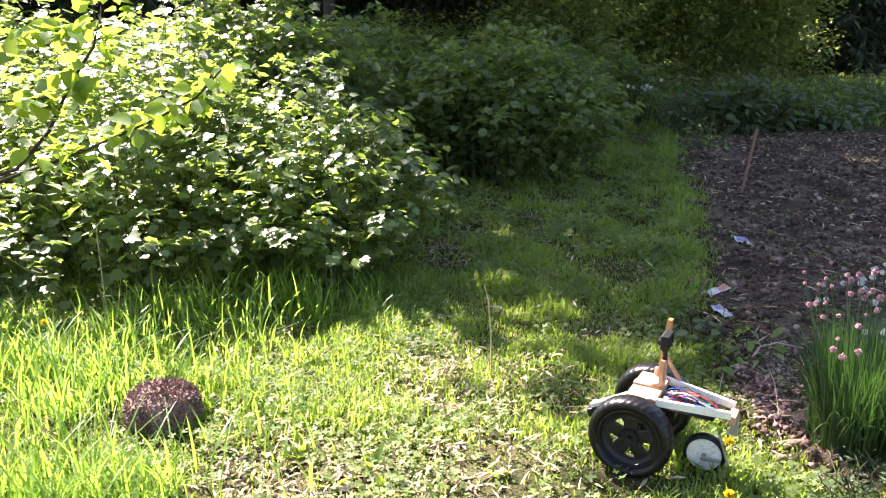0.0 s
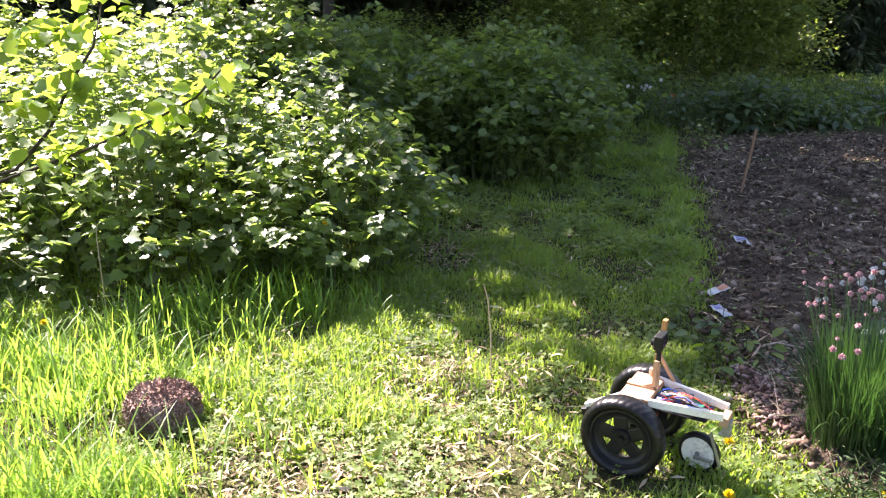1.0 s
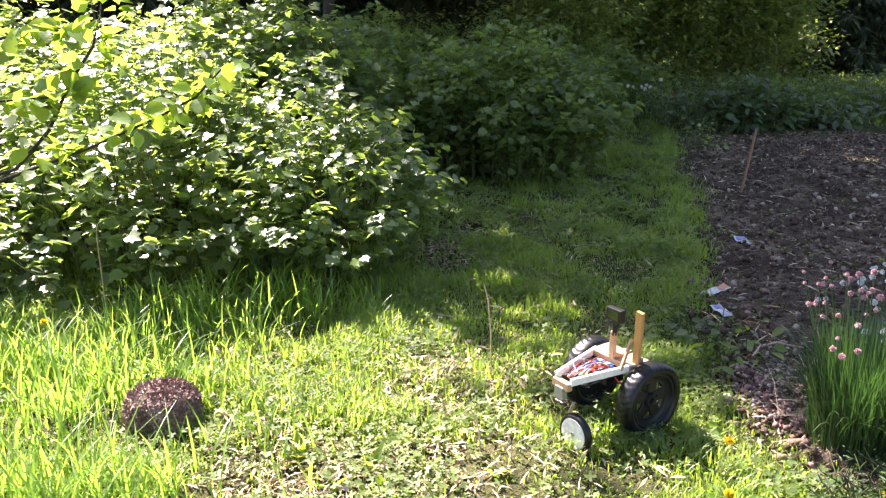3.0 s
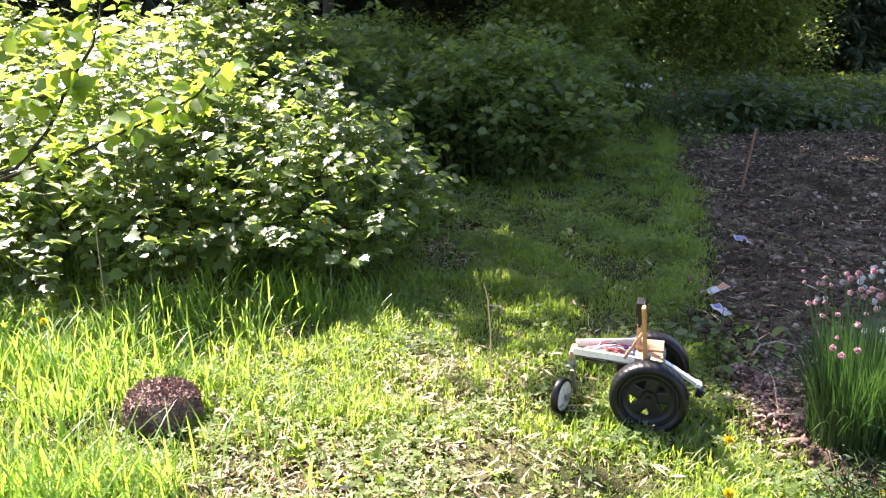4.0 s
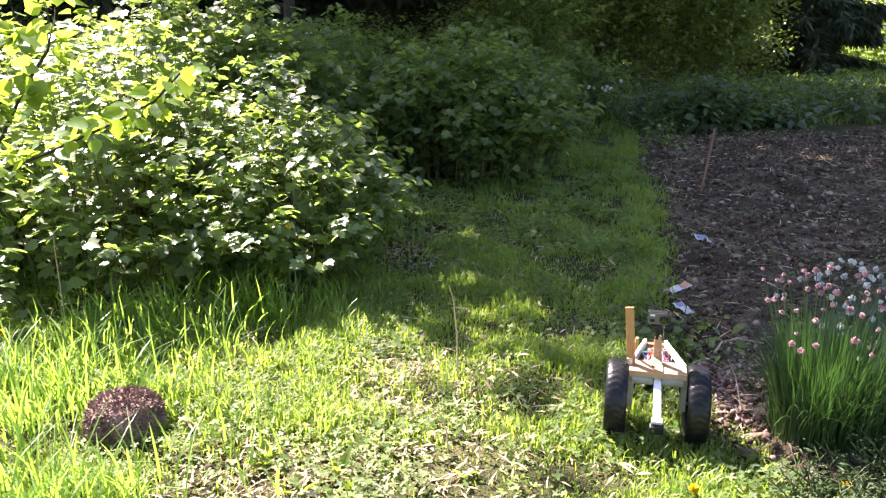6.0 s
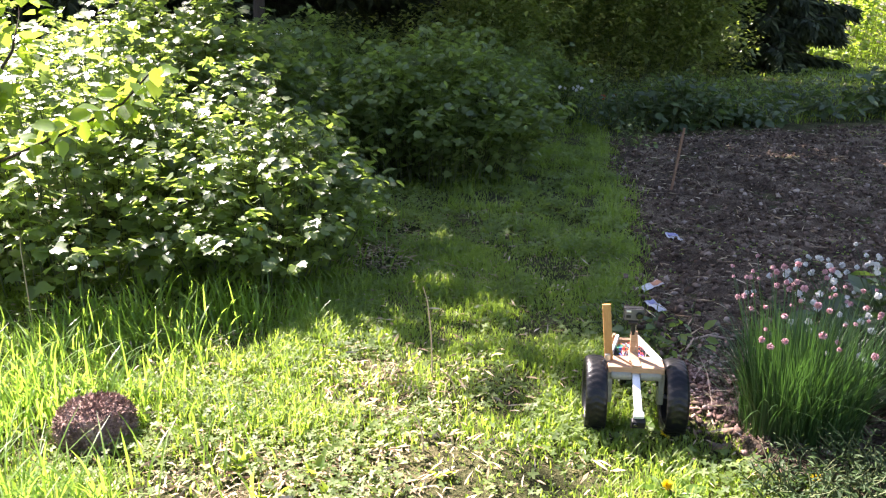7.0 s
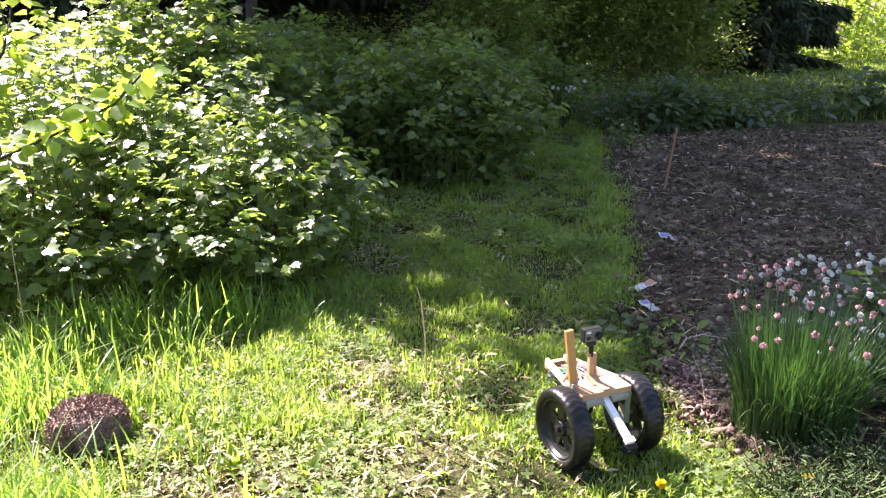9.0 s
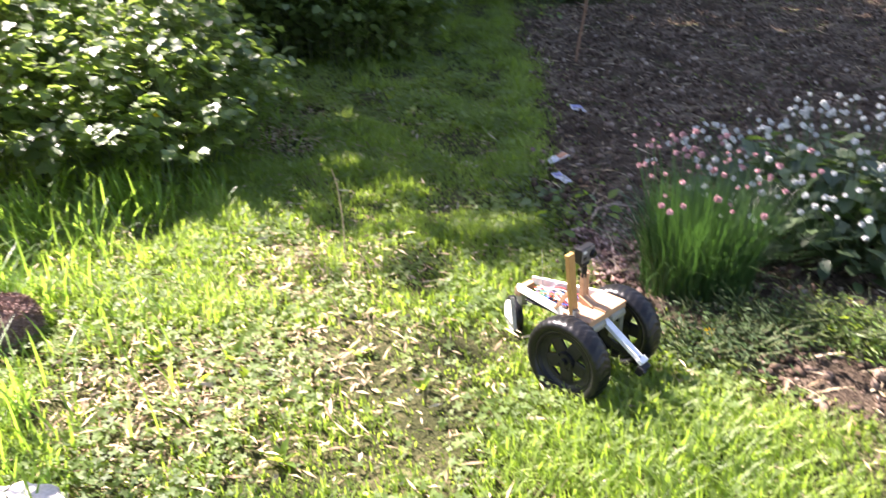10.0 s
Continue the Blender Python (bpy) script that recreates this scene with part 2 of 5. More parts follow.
TREFOIL_F = [np.array([(0, i, i % 12 + 1) for i in range(1, 13)])]


def tubes(name, paths, radii, mat, sides=4):
    """Joined tapering tubes. paths: list of (k,3) arrays."""
    vs, fs, base = [], [], 0
    ring = np.arange(sides) * 2 * math.pi / sides
    for p, (r0, r1) in zip(paths, radii):
        p = np.asarray(p, float)
        k = len(p)
        d = np.gradient(p, axis=0)
        d /= np.linalg.norm(d, axis=1)[:, None] + 1e-9
        ref = np.where(np.abs(d[:, 2:3]) > 0.9, np.array([[1.0, 0, 0]]), np.array([[0, 0, 1.0]]))
        a = np.cross(d, ref)
        a /= np.linalg.norm(a, axis=1)[:, None] + 1e-9
        b = np.cross(d, a)
        r = np.linspace(r0, r1, k)[:, None, None]
        v = p[:, None, :] + r * (a[:, None, :] * np.cos(ring)[None, :, None] + b[:, None, :] * np.sin(ring)[None, :, None])
        vs.append(v.reshape(-1, 3))
        i = np.arange(k - 1)[:, None] * sides
        j = np.arange(sides)[None]
        fs.append((np.stack([i + j, i + (j + 1) % sides, i + sides + (j + 1) % sides, i + sides + j], -1) + base).reshape(-1, 4))
        base += k * sides
    return mesh_from(name, np.concatenate(vs), [np.concatenate(fs)], mat)


def blades(name, base, az, h, bend, w, mat, segs=3):
    """Joined grass blades: base (n,3), heading, height, bend, width."""
    s = np.linspace(0, 1, segs + 1)
    d = np.stack([np.cos(az), np.sin(az), np.zeros_like(az)], -1)
    side = np.stack([-np.sin(az), np.cos(az), np.zeros_like(az)], -1)
    up = np.array([0, 0, 1.0])
    vs = []
    for q in s[:-1]:
        c = base + up * (h * (q - 0.35 * bend * q * q))[:, None] + d * (h * bend * q * q)[:, None]
        ww = (w * (1 - 0.75 * q * q) * (0.6 + 0.8 * min(q * 2, 0.5)))[:, None]
        vs += [c - side * ww / 2, c + side * ww / 2]
    vs.append(base + up * (h * (1 - 0.35 * bend))[:, None] + d * (h * bend)[:, None])
    k = len(vs)
    v = np.stack(vs, 1).reshape(-1, 3)
    o = (np.arange(len(base)) * k)[:, None, None]
    q = np.array([(2 * i, 2 * i + 1, 2 * i + 3, 2 * i + 2) for i in range(segs - 1)])
    t = np.array([(k - 3, k - 2, k - 1)])
    return mesh_from(name, v, [(q[None] + o).reshape(-1, 4), (t[None] + o).reshape(-1, 3)], mat)


def bm_mesh(name, bm, mat, smooth=False):
    me = bpy.data.meshes.new(name)
    bmesh.ops.recalc_face_normals(bm, faces=bm.faces)
    bm.to_mesh(me)
    bm.free()
    for p in me.polygons:
        p.use_smooth = smooth
    me.materials.append(mat)
    return me


def part(name, data, material, parent, label=""):
    """Links a bmesh (or a mesh) as one mesh object under a thing or a part."""
    me = data if isinstance(data, bpy.types.Mesh) else bm_mesh(name, data, material)
    ob = new(name, me)
    ob.parent = parent
    return tagged(ob, label)


def box(size, m=None, bevel=0.002, bm=None):
    own = bmesh.new()
    bmesh.ops.create_cube(own, size=1, matrix=Matrix.Diagonal((*size, 1)))
    if bevel:
        bmesh.ops.bevel(own, geom=own.edges[:], offset=bevel, segments=2, affect="EDGES", profile=0.6)
    own.transform(m or Matrix())
    if bm is None:
        return own
    tmp = bpy.data.meshes.new("tmp")
    own.to_mesh(tmp)
    own.free()
    bm.from_mesh(tmp)
    bpy.data.meshes.remove(tmp)
    return bm


def cyl(r, depth, m=None, segs=20, r2=None, bm=None, bevel=0.0):
    own = bmesh.new()
    bmesh.ops.create_cone(own, cap_ends=True, segments=segs, radius1=r, radius2=r if r2 is None else r2, depth=depth)
    if bevel:
        bmesh.ops.bevel(own, geom=[e for e in own.edges if len(e.link_faces) == 2 and any(len(f.verts) > 4 for f in e.link_faces)], offset=bevel, segments=2, affect="EDGES")
    own.transform(m or Matrix())
    if bm is None:
        return own
    tmp = bpy.data.meshes.new("tmp")
    own.to_mesh(tmp)
    own.free()
    bm.from_mesh(tmp)
    bpy.data.meshes.remove(tmp)
    return bm


def lathe(profile, segs=64, wobble=None):
    """A closed profile of (radius, x) turned about the x axis."""
    k = len(profile)
    v = np.zeros((segs, k, 3))
    for i in range(segs):
        a = 2 * math.pi * i / segs
        for j, (r, x) in enumerate(profile):
            rr = r + (wobble(i, j, x) if wobble else 0)
            v[i, j] = (x, rr * math.cos(a), rr * math.sin(a))
    i, j = np.meshgrid(np.arange(segs), np.arange(k), indexing="ij")
    f = np.stack([i * k + j, i * k + (j + 1) % k, (i + 1) % segs * k + (j + 1) % k, (i + 1) % segs * k + j], -1).reshape(-1, 4)
    return v.reshape(-1, 3), f


rng = np.random.default_rng(7)


def fbm(x, y, s, seed=0.0):
    return np.array([noise.fractal(Vector((a * s, b * s, seed)), 1.0, 2.0, 3) for a, b in zip(np.ravel(x), np.ravel(y))]).reshape(np.shape(x))


# ---- ground ----
EDGE_Y = (0.0, 1.3, 1.55, 2.0, 2.47, 3.2, 4.94, 6.64, 7.81, 8.6)
EDGE_X = (1.60, 1.42, 1.24, 1.03, 1.00, 1.10, 1.63, 1.98, 2.30, 2.45)


def edge(y):
    """The line between the lawn and the dug bed."""
    return np.interp(y, EDGE_Y, EDGE_X)


def far_edge(x):
    return 7.93 + 0.20 * (x - 2.36)


def ground_z(x, y):
    r = np.hypot(x, y - 4)
    return (0.025 * fbm(x, y, 0.7) + 0.008 * fbm(x, y, 5.0, 3.0)) * np.clip((14 - r) / 6, 0, 1)


def make_ground():
    a = np.concatenate([[-600, -150, -50, -20, -9], np.arange(-5, 7.01, 0.12), [10, 20, 50, 150, 600]])
    b = np.concatenate([[-600, -150, -50, -20, -6, -2], np.arange(0.4, 10.01, 0.12), [13, 20, 50, 150, 600]])
    X, Y = np.meshgrid(a, b, indexing="ij")
    Z = ground_z(X, Y)
    n, m = X.shape
    i, j = np.meshgrid(np.arange(n - 1), np.arange(m - 1), indexing="ij")
    f = np.stack([i * m + j, (i + 1) * m + j, (i + 1) * m + j + 1, i * m + j + 1], -1).reshape(-1, 4)
    ob = new("ground", mesh_from("ground", np.stack([X, Y, Z], -1).reshape(-1, 3), [f], M_GROUND))
    tagged(ob, "green lawn ground with bare dry patches", "ground", kind="structure")
    # dug bed: rough earth a little above the lawn's level
    u, v = np.linspace(0, 1, 190), np.concatenate([np.linspace(0, 0.45, 150)[:-1], np.linspace(0.45, 1, 110)])
    U, V = np.meshgrid(u ** 1.6, v, indexing="ij")
    Y = 0.2 + V * 9.6
    X = edge(Y) + U * 8.0
    X += 0.04 * fbm(Y, X, 4.0, 9.0) * (U < 0.02)
    lim = far_edge(X)
    Y = np.minimum(Y, lim)
    rim = np.clip(U * 8.0 / 0.12, 0, 1) * np.clip((lim - Y) / 0.2, 0, 1) * np.clip((Y - 0.2) / 0.15, 0, 1) * np.clip((1 - U) * 8.0 / 0.3, 0, 1)
    Z = ground_z(X, Y) - 0.02 + rim * (0.030 + 0.022 * fbm(X, Y, 2.3, 5.0) + 0.022 * fbm(X, Y, 15.0, 6.0))
    n, m = X.shape
    i, j = np.meshgrid(np.arange(n - 1), np.arange(m - 1), indexing="ij")
    f = np.stack([i * m + j, (i + 1) * m + j, (i + 1) * m + j + 1, i * m + j + 1], -1).reshape(-1, 4)
    ob = new("soil_bed", mesh_from("soil_bed", np.stack([X, Y, Z], -1).reshape(-1, 3), [f], M_SOIL))
    tagged(ob, "dark dug garden soil with crumbs and clods", "soil bed", kind="structure")


make_ground()


def soil_z(x, y):
    return ground_z(x, y) + 0.010 + 0.022 * fbm(x, y, 2.3, 5.0) + 0.022 * fbm(x, y, 15.0, 6.0)


# ---- lawn and other ground cover ----
def sample(n, x0, x1, y0, y1, power=1.0):
    y = y0 + (y1 - y0) * rng.random(n) ** power
    return x0 + (x1 - x0) * rng.random(n), y


def in_view(x, y, margin=0.35):
    """Within the wedge of land that lies before the standpoint."""
    return (x > -0.62 * y - margin) & (x < 0.95 * y + margin)


def lawn():
    x, y = sample(290000, -2.6, 2.6, 1.0, 4.2)
    keep = in_view(x, y) & (x < edge(y) + 0.05 * rng.standard_normal(len(x)))
    patch = fbm(x, y, 1.9, 11.0)
    bare = np.exp(-(((x + 0.30) / 0.33) ** 2 + ((y - 1.85) / 0.24) ** 2)) + 0.6 * np.exp(-(((x + 0.05) / 0.2) ** 2 + ((y - 2.5) / 0.25) ** 2)) + 0.7 * np.exp(-(((x - 0.0) / 0.25) ** 2 + ((y - 4.1) / 0.3) ** 2))
    worn = np.exp(-(((x + 0.30) / 0.48) ** 2 + ((y - 2.05) / 0.50) ** 2)) * (0.7 + fbm(x, y, 5.0, 15.0))
    keep &= rng.random(len(x)) < np.clip(0.70 + 0.9 * patch - 0.75 * bare - 0.62 * worn, 0.08, 1)
    x, y, patch = x[keep], y[keep], patch[keep]
    n = len(x)
    h = (0.018 + 0.048 * rng.random(n) ** 2) * (1 + 1.2 * np.clip(patch, -0.4, 1))
    ob = new("lawn_grass", blades("lawn_grass", np.stack([x, y, ground_z(x, y)], -1), rng.random(n) * 6.283, h, 0.12 + 0.85 * rng.random(n), 0.003 + 0.004 * rng.random(n), M_GRASS))
    tagged(ob, "short sunlit green lawn grass blades", "grass", kind="stuff")
    x, y = sample(190000, -1.5, 3.2, 4.0, 10.5)
    keep = in_view(x, y) & (x < edge(y) + 0.08 * rng.standard_normal(len(x)))
    x, y = x[keep], y[keep]
    patch = fbm(x, y, 1.2, 2.0)
    clump = fbm(x, y, 4.5, 8.0)
    g = np.random.default_rng(91)
    bare = np.exp(-(((x + 0.1) / 0.45) ** 2 + ((y - 4.55) / 0.5) ** 2)) + 0.6 * np.exp(-(((x - 0.15) / 0.7) ** 2 + ((y - 5.4) / 0.25) ** 2))
    keep = g.random(len(x)) < np.clip(0.62 + 0.9 * clump + 0.5 * patch - 0.8 * bare, 0.06, 1)
    x, y, patch, clump = x[keep], y[keep], patch[keep], clump[keep]
    n = len(x)
    h = (0.022 + 0.055 * g.random(n) ** 1.5) * np.clip(1 + 0.6 * patch + 1.5 * clump + 0.7 * np.exp(-((x - edge(y) + 0.12) / 0.12) ** 2), 0.45, 2.6)
    ob = new("lawn_grass", blades("lawn_grass", np.stack([x, y, ground_z(x, y)], -1), g.random(n) * 6.283, h, 0.3 + 0.9 * g.random(n), 0.004 + 0.004 * g.random(n), M_GRASS, 2))
    tagged(ob, "short shaded lawn grass running back between beds", "grass", kind="stuff")


def outer_lawn():
    x, y = sample(90000, -6.0, 2.2, -4.0, 5.0)
    keep = (x < edge(np.maximum(y, 0.0)) + 0.05) & (~in_view(x, y, 0.25) | (y < 1.05))
    x, y = x[keep], y[keep]
    n = len(x)
    ob = new("lawn_grass", blades("lawn_grass", np.stack([x, y, ground_z(x, y)], -1), rng.random(n) * 6.283, 0.03 + 0.05 * rng.random(n), 0.2 + 0.8 * rng.random(n), 0.006 + 0.005 * rng.random(n), M_GRASS, 2))
    tagged(ob, "short green lawn grass around the standpoint", "grass", kind="stuff")


def clover():
    x, y = sample(90000, -2.2, 1.5, 1.0, 4.6)
    p = fbm(x, y, 3.0, 21.0)
    keep = in_view(x, y) & (x < edge(y)) & (rng.random(len(x)) < np.clip(0.12 + 1.2 * p + 0.45 * np.exp(-(((x + 0.30) / 0.5) ** 2 + ((y - 2.05) / 0.5) ** 2)), 0.02, 0.85))
    x, y = x[keep], y[keep]
    n = len(x)
    rot = frames_of(rng.random(n) * 6.283, rng.normal(0.15, 0.3, n), rng.normal(0, 0.3, n))
    ob = new("clover", scatter_mesh("clover", TREFOIL, TREFOIL_F, np.stack([x, y, ground_z(x, y) + 0.015 + 0.03 * rng.random(n)], -1), rot, 0.006 + 0.012 * rng.random(n) ** 1.5, M_CLOVER))
    tagged(ob, "small pale green clover leaves among the grass", "clover", kind="stuff")
    g = np.random.default_rng(57)
    x, y = -1.0 + 3.2 * g.random(42000), 4.0 + 3.6 * g.random(42000)
    keep = in_view(x, y) & (x < edge(y)) & (g.random(len(x)) < np.clip(0.22 + 1.3 * fbm(x, y, 2.4, 33.0), 0.02, 0.8))
    x, y = x[keep], y[keep]
    n = len(x)
    rot = frames_of(g.random(n) * 6.283, g.normal(0.15, 0.35, n), g.normal(0, 0.35, n))
    ob = new("clover", scatter_mesh("clover", TREFOIL, TREFOIL_F, np.stack([x, y, ground_z(x, y) + 0.02 + 0.035 * g.random(n)], -1), rot, 0.010 + 0.016 * g.random(n) ** 1.5, M_CLOVER))
    tagged(ob, "small clover leaves in the shaded lawn", "clover", kind="stuff")


def straw():
    x, y = sample(62000, -1.8, 1.4, 1.0, 5.0)
    bare = np.exp(-(((x + 0.30) / 0.33) ** 2 + ((y - 1.85) / 0.24) ** 2)) + 0.5 * np.exp(-(((x + 0.0) / 0.25) ** 2 + ((y - 2.55) / 0.25) ** 2)) + 0.8 * np.exp(-(((x - 0.0) / 0.3) ** 2 + ((y - 4.2) / 0.35) ** 2))
    bare = bare + 0.35 * np.exp(-(((x + 0.25) / 0.5) ** 2 + ((y - 2.1) / 0.5) ** 2))
    keep = in_view(x, y) & (x < edge(y)) & (rng.random(len(x)) < 0.06 + 0.9 * bare)
    x, y = x[keep], y[keep]
    n = len(x)
    rot = frames_of(rng.random(n) * 6.283, rng.normal(0.05, 0.25, n), rng.normal(0, 0.6, n))
    size = np.stack([0.02 + 0.03 * rng.random(n), 0.018 + 0.06 * rng.random(n) ** 2, np.full(n, 0.05)], -1)
    ob = new("dry_thatch", scatter_mesh("dry_thatch", TUFT, TUFT_F, np.stack([x, y, ground_z(x, y) + 0.012 + 0.02 * rng.random(n)], -1), rot, size, M_STRAW))
    tagged(ob, "dry straw-coloured thatch on bare lawn patches", "thatch", kind="stuff")
    x, y = sample(9500, 0.9, 6.0, 1.2, 8.2, 1.1)
    keep = in_view(x, y) & (x > edge(y)) & (y < far_edge(x))
    keep &= rng.random(len(x)) < np.where((x < edge(y) + 0.4) & (y < 3.2), 1.0, 0.45)
    x, y = x[keep], y[keep]
    n = len(x)
    rot = frames_of(rng.random(n) * 6.283, rng.normal(0.05, 0.15, n), rng.normal(0, 0.6, n))
    size = np.stack([0.018 + 0.025 * rng.random(n), 0.03 + 0.12 * rng.random(n) ** 2, np.full(n, 0.05)], -1)
    ob = new("dry_stalk_litter", scatter_mesh("dry_stalk_litter", TUFT, TUFT_F, np.stack([x, y, soil_z(x, y) + 0.012], -1), rot, size, M_STRAW))
    tagged(ob, "dry broken stalks lying on the soil", "plant litter", kind="stuff")


def clods():
    x, y = sample(110000, 0.9, 7.5, 1.0, 9.5, 1.2)
    keep = in_view(x, y, 0.1) & (x > edge(y) - 0.05) & (y < far_edge(x) - 0.05)
    x, y = x[keep], y[keep]
    n = len(x)
    oct_v = np.array([(1, 0, 0), (-1, 0, 0), (0, 1, 0), (0, -1, 0), (0, 0, 1), (0, 0, -.6), (.6, .6, .45), (-.6, .6, .4), (-.6, -.6, .5), (.6, -.6, .4)])
    oct_f = [np.array([(4, 0, 6), (4, 6, 2), (4, 2, 7), (4, 7, 1), (4, 1, 8), (4, 8, 3), (4, 3, 9), (4, 9, 0), (5, 6, 0), (5, 2, 6), (5, 7, 2), (5, 1, 7), (5, 8, 1), (5, 3, 8), (5, 9, 3), (5, 0, 9)])]
    rot = frames_of(rng.random(n) * 6.283, rng.normal(0, 0.6, n), rng.normal(0, 0.6, n))
    s = (0.003 + 0.020 * rng.random(n) ** 5)[:, None] * (0.5 + 1.0 * rng.random((n, 3))) * np.array([1, 1, 0.7])
    ob = new("soil_clods", scatter_mesh("soil_clods", oct_v, oct_f, np.stack([x, y, soil_z(x, y) + 0.004], -1), rot, s, M_CLOD))
    tagged(ob, "brown crumbs, clods and small stones on the bed", "soil clods", kind="stuff")


def bare_patch_crumbs():
    x, y = sample(40000, -1.6, 0.9, 1.0, 5.0)
    bare = np.exp(-(((x + 0.30) / 0.33) ** 2 + ((y - 1.85) / 0.24) ** 2)) + 0.6 * np.exp(-(((x + 0.05) / 0.2) ** 2 + ((y - 2.5) / 0.25) ** 2)) + 0.7 * np.exp(-(((x - 0.0) / 0.25) ** 2 + ((y - 4.2) / 0.3) ** 2))
    bare = bare + 0.4 * np.exp(-(((x + 0.28) / 0.45) ** 2 + ((y - 2.05) / 0.45) ** 2))
    keep = rng.random(len(x)) < 0.75 * bare * (0.5 + 0.9 * fbm(x, y, 4.0, 81.0))
    x, y = x[keep], y[keep]
    n = len(x)
    rot = frames_of(rng.random(n) * 6.283, rng.normal(0, 0.6, n), rng.normal(0, 0.6, n))
    s = (0.003 + 0.010 * rng.random(n) ** 3)[:, None] * (0.6 + 0.8 * rng.random((n, 3)))
    ob = new("earth_crumbs", scatter_mesh("earth_crumbs", TREFOIL * np.array([1, 1, 3]), TREFOIL_F, np.stack([x, y, ground_z(x, y) + 0.003], -1), rot, s, M_CRUMB))
    tagged(ob, "pinkish brown earth crumbs on bare lawn patches", "earth crumbs", kind="stuff")


def meadow():
    x, y = sample(70000, -2.0, 20.0, 8.2, 26.0)
    keep = (x < 0.95 * y) & ((x < edge(np.minimum(y, 8.6))) | (y > far_edge(x) + 0.15 + 0.3 * rng.random(len(x))))
    x, y = x[keep], y[keep]
    n = len(x)
    ob = new("meadow_grass", blades("meadow_grass", np.stack([x, y, np.zeros(n)], -1), rng.random(n) * 6.283, 0.06 + 0.12 * rng.random(n), 0.3 + 0.7 * rng.random(n), 0.008 + 0.010 * rng.random(n), M_GRASS, 2))
    tagged(ob, "loose green grass beyond the beds", "grass", kind="stuff")


def tall_grass():
    x, y = sample(42000, -2.6, 0.2, 1.2, 5.2)
    front = 2.86 + 0.36 * (x + 1.8)                       # foot line of the bushes
    near_bush = np.exp(-((y - front + 0.05) / 0.14) ** 2) * (x < -0.25) + 0.8 * np.exp(-(((x + 0.62) / 0.22) ** 2 + ((y - 3.2) / 0.16) ** 2)) + 0.6 * np.exp(-(((x + 0.15) / 0.16) ** 2 + ((y - 4.6) / 0.5) ** 2))
    left = 1 / (1 + np.exp((x + 0.62 + 0.14 * (y - 1.2)) / 0.10)) * (y < front + 0.06)
    p = fbm(x, y, 2.6, 31.0)
    keep = in_view(x, y, 0.1) & (rng.random(len(x)) < np.clip((0.75 * left + 0.6 * near_bush) * (0.6 + 1.0 * p), 0, 1))
    keep &= np.hypot((x + 0.89) / 0.20, (y - 2.17) / 0.22) > 1
    x, y = x[keep], y[keep]
    n = len(x)
    h = (0.08 + 0.18 * rng.random(n)) * (1.0 + 0.5 * np.clip(fbm(x, y, 3.5, 33.0), -0.5, 1))
    ob = new("tall_grass", blades("tall_grass", np.stack([x, y, ground_z(x, y)], -1), rng.random(n) * 6.283, h, 0.15 + 0.75 * rng.random(n), 0.004 + 0.006 * rng.random(n), M_TALL, 5))
    tagged(ob, "long bright unmown grass in front of the bushes", "grass", kind="stuff")


def seedlings():
    x, y = sample(30000, 0.9, 6.5, 2.4, 8.6)
    p = fbm(x, y, 1.1, 71.0) + 0.5 * np.exp(-((y - 3.9 - 0.2 * (x - 1.5)) / 0.5) ** 2) - 0.1
    keep = in_view(x, y, 0.1) & (x > edge(y) - 0.05) & (y < far_edge(x)) & (rng.random(len(x)) < np.clip(0.5 * p, 0.01, 0.45))
    x, y = x[keep], y[keep]
    n = len(x)
    rot = frames_of(rng.random(n) * 6.283, rng.normal(0.2, 0.35, n), rng.normal(0, 0.3, n))
    ob = new("seedlings", scatter_mesh("seedlings", OVAL, OVAL_F, np.stack([x, y, soil_z(x, y) + 0.012], -1), rot, 0.012 + 0.016 * rng.random(n), M_CLOVER))
    tagged(ob, "tiny grey-green weed seedlings spread over the soil", "seedlings", kind="stuff")


lawn()
outer_lawn()
clover()
seedlings()
straw()
def crumb_heap():
    """Reddish earth between the robot's ground and the chives, paled to stand in for sun on it."""
    g = np.random.default_rng(64)
    n = 2600
    x, y = g.normal(1.15, 0.08, n), g.normal(2.45, 0.17, n)
    lump = np.array([(1, 0, 0), (.3, .9, .1), (-.8, .5, 0), (-.7, -.7, .1), (.4, -.9, 0), (.1, .1, .8), (-.2, 0, -.6)])
    tri = [np.array([(0, 1, 5), (1, 2, 5), (2, 3, 5), (3, 4, 5), (4, 0, 5), (1, 0, 6), (2, 1, 6), (3, 2, 6), (4, 3, 6), (0, 4, 6)])]
    rot = frames_of(g.random(n) * 6.283, g.normal(0, 0.6, n), g.normal(0, 0.6, n))
    size = (0.003 + 0.012 * g.random(n) ** 4)[:, None] * (0.5 + 1.0 * g.random((n, 3))) * np.array([1, 1, 0.6])
    ob = new("earth_lumps", scatter_mesh("earth_lumps", lump, tri, np.stack([x, y, soil_z(x, y) + 0.006], -1), rot, size, M_LUMP))
    tagged(ob, "reddish earth lumps beside the chives, coloured pale as if sunlit", "earth lumps", kind="stuff")


clods()
crumb_heap()
bare_patch_crumbs()
meadow()
tall_grass()


